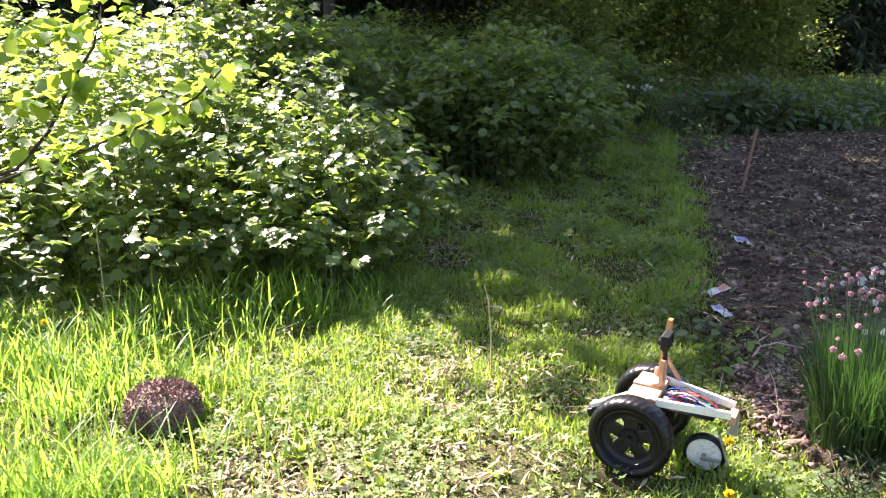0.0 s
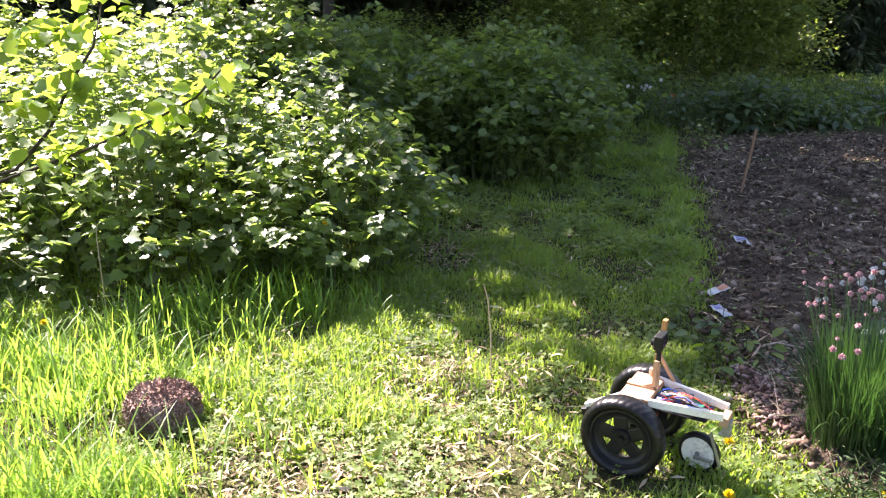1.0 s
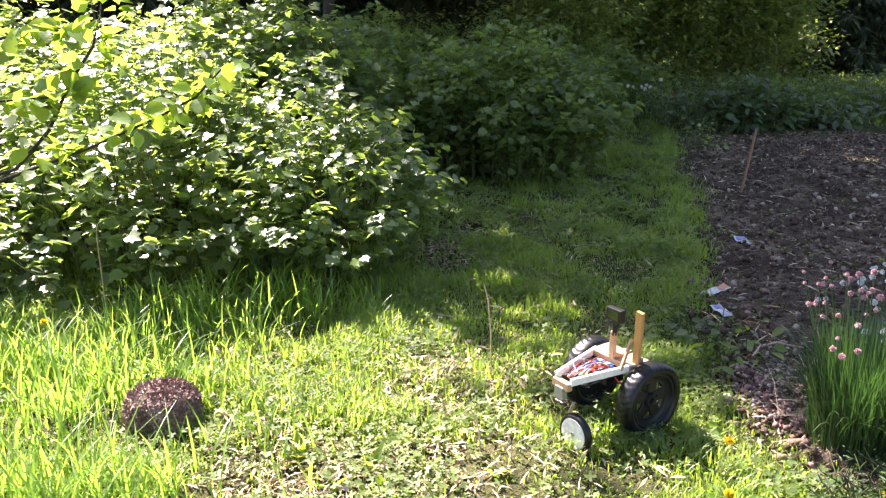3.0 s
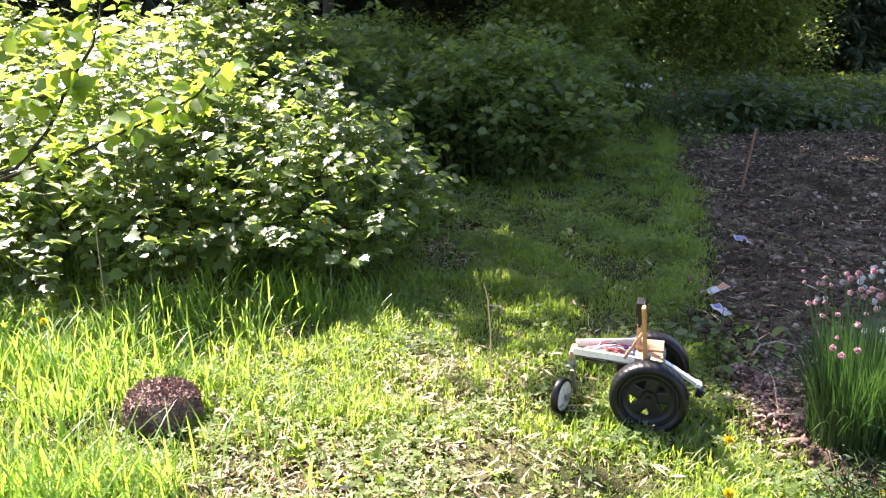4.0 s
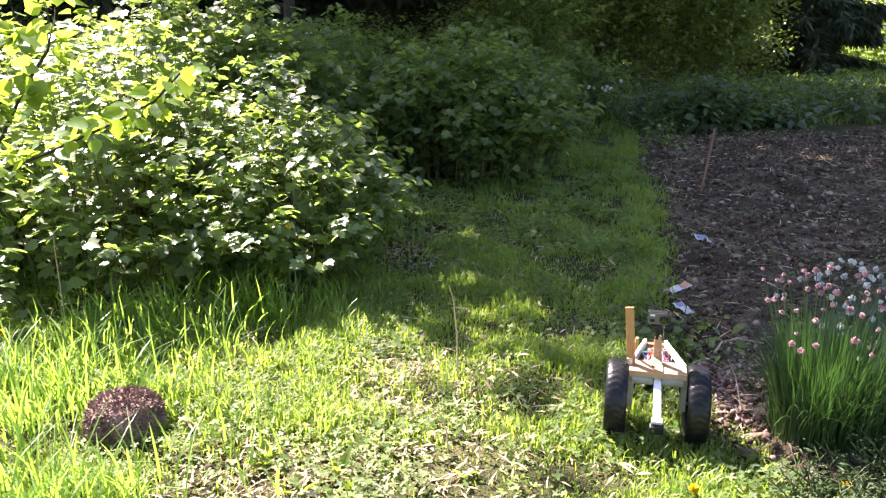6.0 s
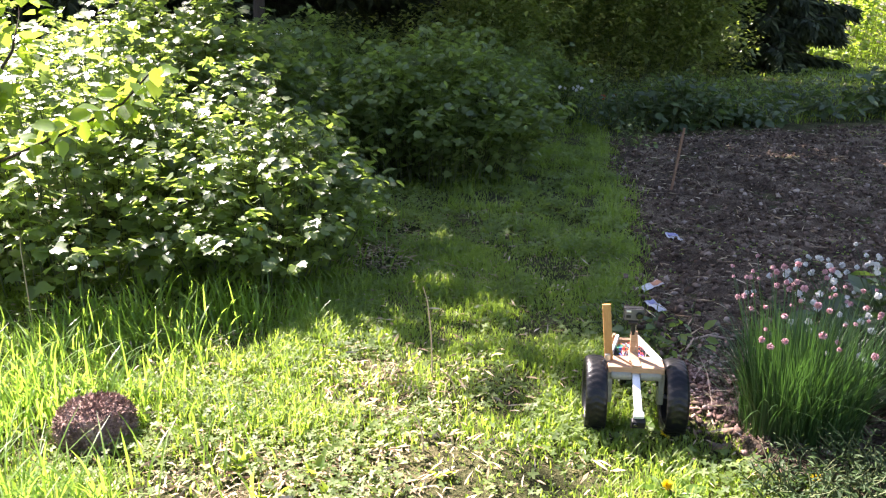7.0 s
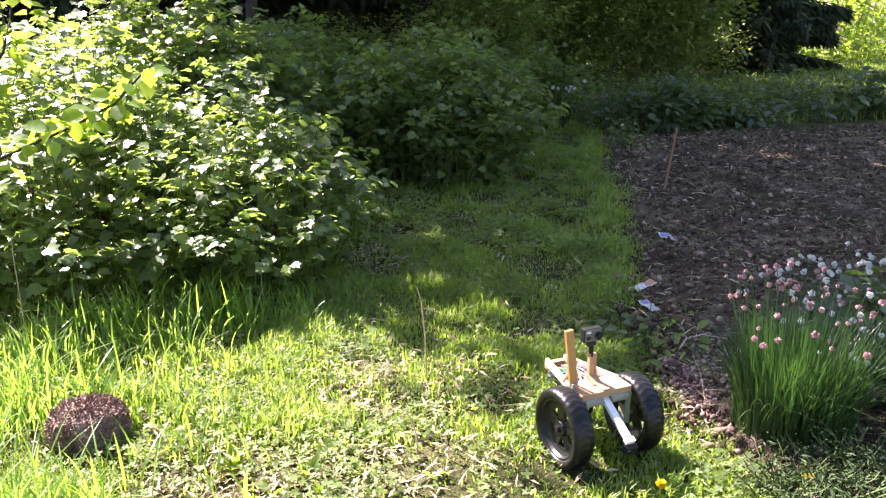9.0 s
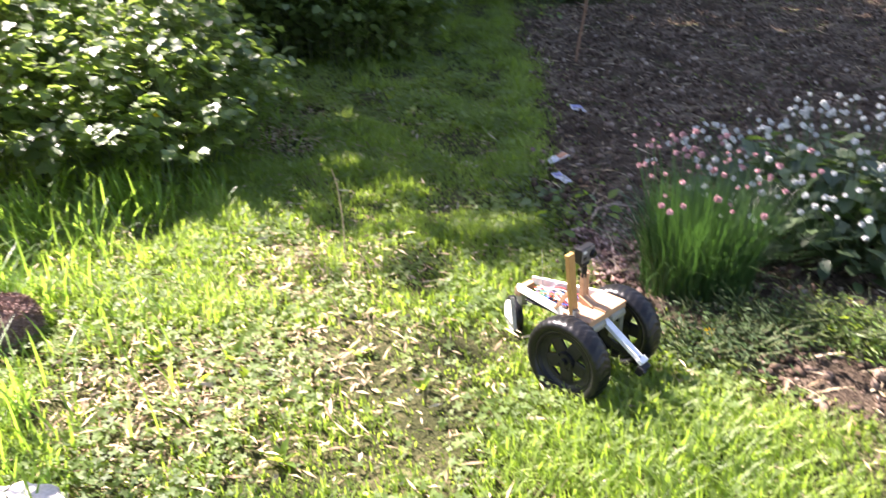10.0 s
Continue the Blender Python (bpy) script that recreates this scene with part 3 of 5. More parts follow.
# ---- shrubs ----
def shrub(name, x, y, rx, ry, h, shoots, leaf, mat, label, template=(LOBED, LOBED_F), spacing=0.045, spread=0.25, lo=0.12, fill=0.5, category="shrub", group="", droop=-0.15, edge_h=0.55, pw=2.2, single=True, twigs=0, twig_leaf=0.055, twig_len=0.20):
    """A bush: shoots from the ground, leaves in tiers round each shoot, and short side twigs in the crown."""
    root = tagged(new(name), label, category, group)
    root.location = (x, y, 0)
    paths, pos, az, size = [], [], [], []
    for _ in range(shoots):
        r, a = math.sqrt(rng.random()), rng.random() * 6.283
        bx, by = math.cos(a) * r * rx * 0.75, math.sin(a) * r * ry * 0.75
        top = h * (1 - (1 - edge_h) * r ** pw) * (0.70 + 0.38 * rng.random())
        lx, ly = bx * spread / 0.75 + rng.normal(0, 0.05), by * spread / 0.75 + rng.normal(0, 0.05)
        k = 6
        s = np.linspace(0, 1, k)
        z0 = float(ground_z(np.array([x + bx]), np.array([y + by]))[0])
        p = np.stack([bx + lx * s ** 1.5, by + ly * s ** 1.5, z0 + (top - z0) * s], -1)
        p[1:-1, :2] += rng.normal(0, 0.012, (k - 2, 2))
        paths.append(p)
        m = max(3, int(top * (1 - lo) / spacing))
        q = lo + (1 - lo) * (np.arange(m) + rng.random(m) * 0.7) / m
        c = np.stack([np.interp(q, s, p[:, i]) for i in range(3)], -1)
        aa = np.arange(m) * 2.4 + rng.random() * 6.283
        pet = (0.03 + 0.09 * rng.random(m) * fill * 2) * (1 - 0.6 * q)
        c[:, 0] += np.cos(aa) * pet
        c[:, 1] += np.sin(aa) * pet
        pos.append(c)
        az.append(aa)
        size.append(leaf * (0.5 + 0.75 * rng.random(m)) * (1.05 - 0.45 * np.maximum(0, q - 0.75) * 4 * 0.6))
        for _ in range(twigs):
            u = (0.50 if twig_len < 0.3 else 0.12) + (0.48 if twig_len < 0.3 else 0.86) * rng.random() ** 0.8
            o = np.array([np.interp(u, s, p[:, i]) for i in range(3)])
            ta, tl = rng.random() * 6.283, twig_len * (0.35 + 0.65 * rng.random())
            w = np.linspace(0.25, 1, 6)
            c = o + np.stack([np.cos(ta) * tl * w, np.sin(ta) * tl * w, tl * (0.5 * w + 0.15 * rng.random())], -1)
            pos.append(c + rng.normal(0, 0.008, c.shape))
            az.append(ta + np.array([-0.9, 0.9, -0.8, 0.8, -0.4, 0.3]) + rng.normal(0, 0.3, 6))
            size.append(twig_leaf * (0.55 + 0.7 * rng.random(6)))
    pos, az, size = np.concatenate(pos), np.concatenate(az), np.concatenate(size)
    n = len(pos)
    rot = frames_of(az, rng.normal(droop, 0.32, n), rng.normal(0, 0.35, n))
    if single:
        for p in paths:
            part("stem", tubes("stem", [p], [(0.005, 0.0012)], M_STEM, 3), None, root)
    else:
        part("stem_mass", tubes("stem_mass", paths, [(0.005, 0.0012)] * len(paths), M_STEM, 3), None, root)["kind"] = "stuff"
    part("foliage", scatter_mesh("foliage", *template, pos, rot, size, mat), None, root)["kind"] = "stuff"
    return root


CUR = "leafy green currant bush"
TALL = "tall sunlit currant bush with bright lobed leaves"
shrub("currant_bush", -1.60, 4.32, 1.02, 1.42, 1.52, 200, 0.072, M_CURRANT, TALL, group="currant bushes", edge_h=0.22, pw=1.35, twigs=3, twig_leaf=0.052)
shrub("currant_bush", -0.64, 4.24, 0.70, 1.05, 1.04, 150, 0.060, M_CURRANT, "low sunlit currant bush beside the lawn", group="currant bushes", edge_h=0.30, pw=1.4, twigs=5, twig_leaf=0.048)
shrub("currant_bush", -2.75, 4.25, 0.90, 1.15, 1.55, 120, 0.078, M_CURRANT, TALL, group="currant bushes", edge_h=0.22, pw=1.35, twigs=4)
shrub("currant_bush", -1.38, 5.75, 1.00, 0.80, 1.50, 140, 0.070, M_CURRANT, "sunlit currant bush behind the front row", group="currant bushes", twigs=10)
shrub("currant_bush", -3.40, 5.80, 0.90, 0.80, 1.50, 120, 0.080, M_CURRANT, "sunlit currant bush behind the front row", group="currant bushes", twigs=6)
shrub("currant_bush", 0.42, 6.25, 0.98, 0.78, 1.14, 240, 0.066, M_CURRANT, "dense shaded currant bush at the lawn's bend", group="currant bushes", twigs=7, edge_h=0.45, pw=1.7)
shrub("currant_bush", -0.75, 7.20, 0.95, 0.85, 1.22, 140, 0.075, M_CURRANT, "shaded currant bush in the back row", group="currant bushes", twigs=6)
shrub("currant_bush", 0.75, 8.10, 1.00, 0.80, 1.10, 120, 0.07, M_CURRANT, "shaded currant bush in the back row", group="currant bushes", twigs=6)
shrub("currant_bush", -2.60, 7.60, 1.10, 0.90, 1.25, 110, 0.075, M_CURRANT, "shaded currant bush in the back row", group="currant bushes", twigs=6)
shrub("currant_bush", 1.75, 9.60, 0.90, 0.80, 0.90, 90, 0.07, M_CURRANT, "shaded currant bush in the back row", group="currant bushes", twigs=5)
shrub("currant_bush", -0.60, 9.60, 1.30, 0.90, 1.15, 110, 0.075, M_CURRANT, "shaded currant bush in the back row", group="currant bushes", twigs=5)
OV = (OVAL, OVAL_F)
shrub("peony", 3.25, 8.62, 0.62, 0.45, 0.62, 120, 0.12, M_DARKLEAF, "dark glossy peony clump at the bed's far edge", OV, 0.05, 0.4, 0.1, 0.8)
shrub("peony", 4.18, 8.72, 0.42, 0.35, 0.40, 60, 0.12, M_DARKLEAF, "low dark peony clump at the bed's far edge", OV, 0.05, 0.4, 0.1, 0.8)
shrub("perennial", 2.55, 8.55, 0.40, 0.40, 0.50, 60, 0.07, M_DARKLEAF, "grey-green perennial at the bed's corner", OV, 0.05, 0.3)
shrub("perennial", 2.44, 7.36, 0.16, 0.18, 0.36, 22, 0.05, M_CURRANT, "small green weed at the bed's corner", OV, 0.045, 0.4)
shrub("perennial", 5.3, 9.30, 0.7, 0.5, 0.45, 60, 0.12, M_DARKLEAF, "low broad-leaved perennial behind the bed", OV, 0.05, 0.4)
shrub("perennial", 6.4, 9.45, 0.7, 0.5, 0.70, 70, 0.13, M_DARKLEAF, "tall broad-leaved perennial behind the bed", OV, 0.05, 0.4)
shrub("perennial", 4.2, 10.6, 1.1, 0.6, 0.50, 90, 0.09, M_CURRANT, "loose green perennials in front of the hedge", OV, 0.06, 0.3)
shrub("perennial", 6.0, 11.6, 1.3, 0.7, 0.45, 90, 0.10, M_CURRANT, "loose green perennials in front of the hedge", OV, 0.06, 0.3)
shrub("perennial", 2.7, 10.4, 0.8, 0.6, 0.55, 80, 0.08, M_CURRANT, "loose green perennials in front of the hedge", OV, 0.06, 0.3)
shrub("lilac", 3.7, 13.4, 2.3, 1.3, 3.0, 300, 0.09, M_HEDGE, "large dense dark shrub with yellowish leaf tips", OV, 0.09, 0.5, 0.06, 1.6, edge_h=0.6, single=False, twigs=26, twig_leaf=0.085, twig_len=0.5)
shrub("lilac", 1.55, 11.0, 0.85, 0.5, 2.1, 80, 0.075, M_HEDGE, "dense shrub with small leaves beside the large one", OV, 0.08, 0.5, 0.06, 1.4, edge_h=0.6, single=False, twigs=22, twig_leaf=0.07, twig_len=0.4)
shrub("lilac", 10.8, 19.5, 2.6, 1.8, 3.6, 170, 0.17, M_APPLE, "large sunlit yellow-green shrub beyond the lawn", OV, 0.12, 0.3, 0.05, 2.0, edge_h=0.7, single=False)
shrub("lilac", 14.5, 21.0, 2.6, 1.8, 3.6, 170, 0.17, M_APPLE, "large sunlit yellow-green shrub beyond the lawn", OV, 0.12, 0.3, 0.05, 2.0, edge_h=0.7, single=False)


# ---- trees ----
def broad_tree(x, y, h, r, z0, leaves, label, mat=None, leaf=0.16, seed=1, low=1.0):
    """low: how far the lowest limbs reach, as a share of the upper ones."""
    g = np.random.default_rng(seed)
    root = tagged(new("tree"), label, "tree")
    root.location = (x, y, 0)
    s = np.linspace(0, 1, 9)
    trunk = np.stack([0.15 * np.sin(3 * s + seed), 0.15 * np.sin(2.3 * s + 2 * seed) * s, -0.05 + h * 0.85 * s], -1)
    part("trunk", tubes("trunk", [trunk], [(0.07, 0.03)], M_BARK, 10), None, root)
    paths, pos = [], []
    for i in range(36):
        q = 0.22 + 0.73 * g.random()
        st = np.array([np.interp(q, s, trunk[:, k]) for k in range(3)])
        a = i * 2.4
        reach = r * (0.5 + 0.5 * g.random()) * min(1, low + (1 - low) * max(0, (q - 0.45) / 0.25))
        e = st + np.array([math.cos(a) * reach, math.sin(a) * reach, 0.3 + 0.5 * g.random() * (h - st[2])])
        e[2] = min(max(e[2], z0 + 0.3), h)
        paths.append(np.stack([st, st * 0.5 + e * 0.5 + np.array([0, 0, 0.2]), e]))
        for _ in range(leaves // 36 // 40):
            c = st + (e - st) * (0.35 + 0.75 * g.random()) + g.normal(0, 0.35, 3)
            pos.append(c + g.normal(0, 0.22, (40, 3)))
    for p in paths:
        part("limb", tubes("limb", [p], [(0.045, 0.012)], M_BARK, 5), None, root)
    pos = np.concatenate(pos)
    pos = pos[pos[:, 2] > z0]
    n = len(pos)
    rot = frames_of(g.random(n) * 6.283, g.normal(-0.2, 0.5, n), g.normal(0, 0.5, n))
    part("crown", scatter_mesh("crown", OVAL, OVAL_F, pos, rot, leaf * (0.6 + 0.7 * g.random(n)), mat or M_HEDGE), None, root)
    return root


def spruce(x, y, h, r, z0, label, seed=1, fine=1.0):
    g = np.random.default_rng(seed)
    root = tagged(new("spruce"), label, "tree")
    root.location = (x, y, 0)
    part("trunk", tubes("trunk", [np.array([(0, 0, -0.05), (0.02, 0, h * 0.5), (0, 0.03, h)])], [(0.2, 0.03)], M_BARK, 10), None, root)
    paths, pos, az = [], [], []
    z = z0
    while z < h * 0.97:
        rr = r * (1 - (z - z0) / (h - z0)) ** 0.8 + 0.15
        for _ in range(9):
            a = g.random() * 6.283
            L = rr * (0.75 + 0.4 * g.random())
            s = np.linspace(0, 1, 5)
            p = np.stack([np.cos(a) * L * s, np.sin(a) * L * s, z - 0.35 * L * s ** 1.3 + 0.12 * L * s ** 3], -1)
            paths.append(p)
            m = int(95 * L * fine)
            q = 0.15 + 0.85 * g.random(m)
            c = np.stack([np.interp(q, s, p[:, i]) for i in range(3)], -1)
            pos.append(c)
            az.append(a + g.choice([-1, 1], m) * (0.5 + 0.6 * g.random(m)))
        z += 0.28
    part("limb_mass", tubes("limb_mass", paths, [(0.02, 0.005)] * len(paths), M_BARK, 4), None, root)["kind"] = "stuff"
    pos, az = np.concatenate(pos), np.concatenate(az)
    n = len(pos)
    rot = frames_of(az, g.normal(-0.6, 0.3, n), g.normal(0, 0.6, n))
    size = np.stack([0.30 + 0.25 * g.random(n), 0.24 + 0.22 * g.random(n), np.full(n, 0.3)], -1) / fine ** 0.3
    pos[:, 2] -= 0.22 * g.random(n) * (fine > 1)
    part("crown", scatter_mesh("crown", TUFT, TUFT_F, pos, rot, size, M_NEEDLE), None, root)
    return root


# unseen crown, placed and shaped so that its shadow covers the lawn
broad_tree(-1.32, 9.40, 8.5, 2.7, 2.2, 38000, "leafy tree shading the lawn", seed=6, low=0.35)
broad_tree(-2.95, 12.4, 9.5, 2.5, 1.7, 16000, "leafy tree behind the currant rows", seed=11)
# unseen tree behind the shrubs, added for the shade on the bed
broad_tree(1.7, 11.4, 9.5, 2.6, 2.2, 12000, "leafy tree shading the bed", seed=5)
broad_tree(4.6, 15.5, 10.0, 2.6, 2.2, 10000, "leafy tree behind the large shrub", seed=8)
spruce(-4.4, 14.5, 11.0, 2.4, 0.5, "dark spruce with hanging lower branches", 2)
spruce(7.7, 17.0, 12.0, 2.0, 0.4, "dark spruce with hanging lower branches", 4, 3.0)
spruce(-1.2, 17.5, 12.0, 2.3, 1.6, "dark spruce with a bare foot", 6)
# the next two spruces and the leafy tree are added to shade the thickets
spruce(-6.0, 18.6, 12.0, 2.4, 0.8, "dark spruce with hanging lower branches", 12)
spruce(-3.0, 16.4, 12.0, 2.3, 1.7, "dark spruce with a bare foot", 14)
broad_tree(0.9, 17.0, 10.0, 2.6, 2.0, 10000, "leafy tree added to shade the garden's end", seed=17)
broad_tree(1.35, 15.8, 9.0, 1.5, 2.4, 3000, "slender tree at the garden's end", seed=23)
broad_tree(2.1, 16.6, 9.0, 1.5, 2.4, 3000, "slender tree at the garden's end", seed=29)
# added spruce: blocks the sun so the growth in front stays dark
spruce(0.4, 21.5, 13.0, 2.6, 0.6, "dark spruce with hanging lower branches", 21)
spruce(-8.5, 15.0, 11.0, 2.5, 0.4, "dark spruce with hanging lower branches", 9)
low = shrub("thicket", -3.2, 12.6, 1.6, 0.9, 1.2, 170, 0.10, M_HEDGE, "low dark thicket behind the currant rows", OV, 0.06, 0.3, 0.05, 1.2, group="low thickets", edge_h=0.85, single=False)
for px, py, turn in ((-6.2, 12.4, 60), (-0.4, 13.2, 130), (1.7, 14.2, 220), (5.9, 15.4, 300)):
    copy_thing(low, pose(px, py, 0, 0, 0, turn))
far = shrub("thicket", 6.2, 23, 2.6, 1.2, 2.0, 120, 0.20, M_HEDGE, "dark green thicket in the distance", OV, 0.10, 0.3, 0.05, 2.2, category="shrub", group="far thickets", edge_h=0.8, single=False)
for px, py, turn in ((-14, 20, 40), (-10, 21, 100), (-6.4, 19.5, 200), (4.4, 21, 310), (8.0, 24, 20), (18.5, 25, 70), (14, 28, 150), (23, 27, 250)):
    copy_thing(far, pose(px, py, 0, 0, 0, turn))


# ---- far house ----
def house():
    root = tagged(new("house"), "white rendered house with a red tiled roof", "house")
    root.location = (-3.5, 32, 0)
    part("wall", box((9, 6, 3.2), pose(0, 0, 1.6), 0.02), M_HOUSE, root)
    bm = bmesh.new()
    v = [bm.verts.new(c) for c in ((-4.9, -3.6, 3.1), (4.9, -3.6, 3.1), (4.9, 3.6, 3.1), (-4.9, 3.6, 3.1), (-4.9, 0, 5.4), (4.9, 0, 5.4))]
    for f in ((0, 1, 5, 4), (2, 3, 4, 5), (0, 4, 3), (1, 2, 5), (3, 2, 1, 0)):
        bm.faces.new([v[i] for i in f])
    part("roof", bm, M_ROOF, root)
    for px in (-2.6, 0.4, 2.8):
        w = part("window", box((1.1, 0.08, 1.2), pose(px, -3.02, 1.7), 0.01), M_CREAM, root)
        part("pane", box((0.95, 0.04, 1.05), pose(px, -3.06, 1.7), 0.0), M_LENS, w)


house()


# ---- near twig of a young apple tree ----
def apple_twig():
    root = tagged(new("apple_tree"), "young apple tree with thin dark branches", "tree")
    g = np.random.default_rng(12)
    root.location = (-1.62, 2.10, 0)
    br = [np.array([(0, 0, -0.03), (0.01, 0.02, 0.5), (0.03, 0.01, 1.1), (0.05, 0.03, 1.9)]),
          np.array([(0.02, 0.01, 0.72), (0.51, -0.05, 0.87), (0.61, -0.05, 0.97), (0.68, -0.05, 1.09), (0.75, -0.05, 1.18), (0.79, -0.05, 1.30), (0.80, -0.06, 1.45)]),
          np.array([(0.01, 0.01, 0.66), (0.47, 0.0, 0.84), (0.67, 0.0, 0.91), (0.86, 0.0, 0.99), (0.98, 0.0, 1.05), (1.06, 0.0, 1.13)]),
          np.array([(0.03, 0.01, 1.05), (0.35, 0.05, 1.16), (0.55, 0.08, 1.22), (0.72, 0.06, 1.20)]),
          np.array([(0.02, 0.01, 0.85), (0.35, -0.1, 0.98), (0.50, -0.12, 1.05), (0.66, -0.10, 1.06)])]
    part("trunk", tubes("trunk", [br[0]], [(0.022, 0.010)], M_BARK, 8), None, root)
    pos, az = [], []
    for p in br[1:]:
        part("branch", tubes("branch", [p], [(0.006, 0.0025)], M_BARK, 6), None, root)
        for q in np.linspace(0.3, 1, 17):
            c = np.array([np.interp(q * (len(p) - 1), range(len(p)), p[:, i]) for i in range(3)])
            for _ in range(5):
                a = g.random() * 6.283
                pos.append(c + np.array([math.cos(a), math.sin(a), 0.3 * g.normal()]) * (0.02 + 0.03 * g.random()))
                az.append(a)
    pos, az = np.array(pos), np.array(az)
    n = len(pos)
    rot = frames_of(az, g.normal(-0.15, 0.5, n), g.normal(0, 0.5, n))
    part("foliage", scatter_mesh("foliage", OVAL * np.array([1.35, 1, 1]), OVAL_F, pos, rot, 0.036 + 0.032 * g.random(n), M_APPLE), None, root)


apple_twig()


# ---- chives and the white-flowered plant ----
def flower_ball(name, r, mat, seed):
    """A loose head of small pointed florets."""
    g = np.random.default_rng(seed)
    n = 70
    z = np.linspace(-0.8, 1, n)
    a = np.arange(n) * 2.4
    rot = frames_of(a, np.arcsin(np.clip(z + g.normal(0, 0.1, n), -0.95, 0.98)), g.random(n) * 3)
    return scatter_mesh(name, np.array([(0, 0.1, 0), (.2, .75, .05), (0, 1, 0), (-.2, .75, .05), (0, .75, .2)]), [np.array([(0, 1, 4), (1, 2, 4), (2, 3, 4), (3, 0, 4)])], np.zeros((n, 3)), rot, r * (0.85 + 0.3 * g.random(n)), mat)


def chives():
    g = np.random.default_rng(22)
    root = tagged(new("chive_clump"), "dense upright chive clump with pink flower heads", "plant")
    root.location = (1.29, 2.14, 0)
    n = 1500
    r, a = 0.19 * np.sqrt(g.random(n)), g.random(n) * 6.283
    base = np.stack([r * np.cos(a), r * np.sin(a) * 0.8, np.full(n, 0.0)], -1)
    h = 0.20 + 0.24 * g.random(n) ** 0.8
    out = a + g.normal(0, 0.7, n)
    part("leaf_growth", blades("leaf_growth", base, out, h, (0.05 + 0.40 * g.random(n) ** 2) * (0.4 + r / 0.17) + 0.6 * (g.random(n) > 0.92), 0.0032 + 0.002 * g.random(n), M_CHIVE, 5), None, root)["kind"] = "stuff"
    ball = flower_ball("flower_head", 0.0090, M_PINK, 3)
    paths = []
    for i in range(58):
        rr, aa = 0.16 * math.sqrt(g.random()), g.random() * 6.283
        b = np.array([rr * math.cos(aa), rr * math.sin(aa), 0.0])
        hh = 0.36 + 0.16 * g.random()
        lean = np.array([math.cos(aa), math.sin(aa), 0]) * rr * (0.5 + 0.9 * g.random()) + np.array([0.03, 0, 0])
        t = b + lean + np.array([0, 0, hh])
        paths.append(np.stack([b, b + lean * 0.4 + np.array([0, 0, hh * 0.55]), t]))
        f = part("flower_head", ball, None, root, "pale pink chive flower head")
        f.matrix_basis = pose(*t, 20 * g.normal(), 20 * g.normal(), 360 * g.random()) @ Matrix.Scale(0.6 + 0.7 * g.random(), 4)
    for p in paths:
        part("flower_stalk", tubes("flower_stalk", [p], [(0.002, 0.0015)], M_CHIVE, 4), None, root)


def white_plant():
    root = shrub("white_flowering_plant", 2.02, 2.44, 0.54, 0.46, 0.40, 170, 0.105, M_DARKLEAF, "dark-leaved plant covered with white flower heads", OV, 0.045, 0.35, 0.1, 0.9, category="plant", edge_h=0.5)
    g = np.random.default_rng(31)
    ball = flower_ball("flower_head", 0.0102, M_WHITE, 5)
    paths = []
    for i in range(230):
        rr, aa = math.sqrt(g.random()), g.random() * 6.283
        b = np.array([rr * math.cos(aa) * 0.62 - 0.05, rr * math.sin(aa) * 0.46, 0.15])
        hh = 0.50 * (1 - 0.45 * rr ** 2) * (0.8 + 0.3 * g.random())
        t = np.array([b[0] * 1.15, b[1] * 1.15, hh])
        paths.append(np.stack([b * np.array([0.8, 0.8, 1]), t]))
        f = part("flower_head", ball, None, root, "small white flower head")
        f.matrix_basis = pose(*t, 20 * g.normal(), 20 * g.normal(), 360 * g.random()) @ Matrix.Scale(0.7 + 0.6 * g.random(), 4)
    for p in paths:
        part("flower_stalk", tubes("flower_stalk", [p], [(0.0016, 0.001)], M_CHIVE, 3), None, root)


chives()
white_plant()


def blossom_shrub():
    root = shrub("white_blossom_shrub", 2.28, 9.2, 0.22, 0.22, 0.55, 26, 0.06, M_DARKLEAF, "small grey-green shrub with a few white blossoms", OV, 0.05, 0.3)
    g = np.random.default_rng(77)
    ball = flower_ball("blossom", 0.022, M_WHITE, 9)
    for i in range(7):
        f = part("blossom", ball, None, root, "white blossom")
        f.matrix_basis = pose(g.normal(0, 0.10), g.normal(-0.08, 0.08), 0.36 + 0.14 * g.random(), 30 * g.normal(), 30 * g.normal(), 0)


blossom_shrub()
FEATHERY = (OVAL * np.array([0.42, 1, 1]), OVAL_F)
shrub("weed", 1.52, 1.78, 0.14, 0.12, 0.14, 60, 0.024, M_CLOVER, "feathery bright green weed on the bed's edge", FEATHERY, 0.008, 0.5, category="plant")
shrub("weed", 1.60, 1.72, 0.11, 0.09, 0.15, 90, 0.030, M_APPLE, "feathery bright green weed on the bed's edge", FEATHERY, 0.012, 0.6, category="plant")
shrub("weed", 1.30, 1.86, 0.12, 0.10, 0.15, 40, 0.024, M_WEED, "leafy weed at the foot of the chives", FEATHERY, 0.010, 0.4, category="plant")
shrub("weed", 1.10, 1.76, 0.15, 0.12, 0.17, 32, 0.024, M_WEED, "grey-green leafy weed at the foot of the chives", FEATHERY, 0.012, 0.4, category="plant")
shrub("weed", 1.20, 1.70, 0.15, 0.11, 0.15, 30, 0.026, M_WEED, "green leafy weed at the foot of the chives", FEATHERY, 0.011, 0.4, category="plant")
shrub("weed", 1.38, 1.80, 0.17, 0.13, 0.17, 42, 0.024, M_WEED, "grey-green leafy weed at the foot of the chives", FEATHERY, 0.012, 0.4, category="plant")
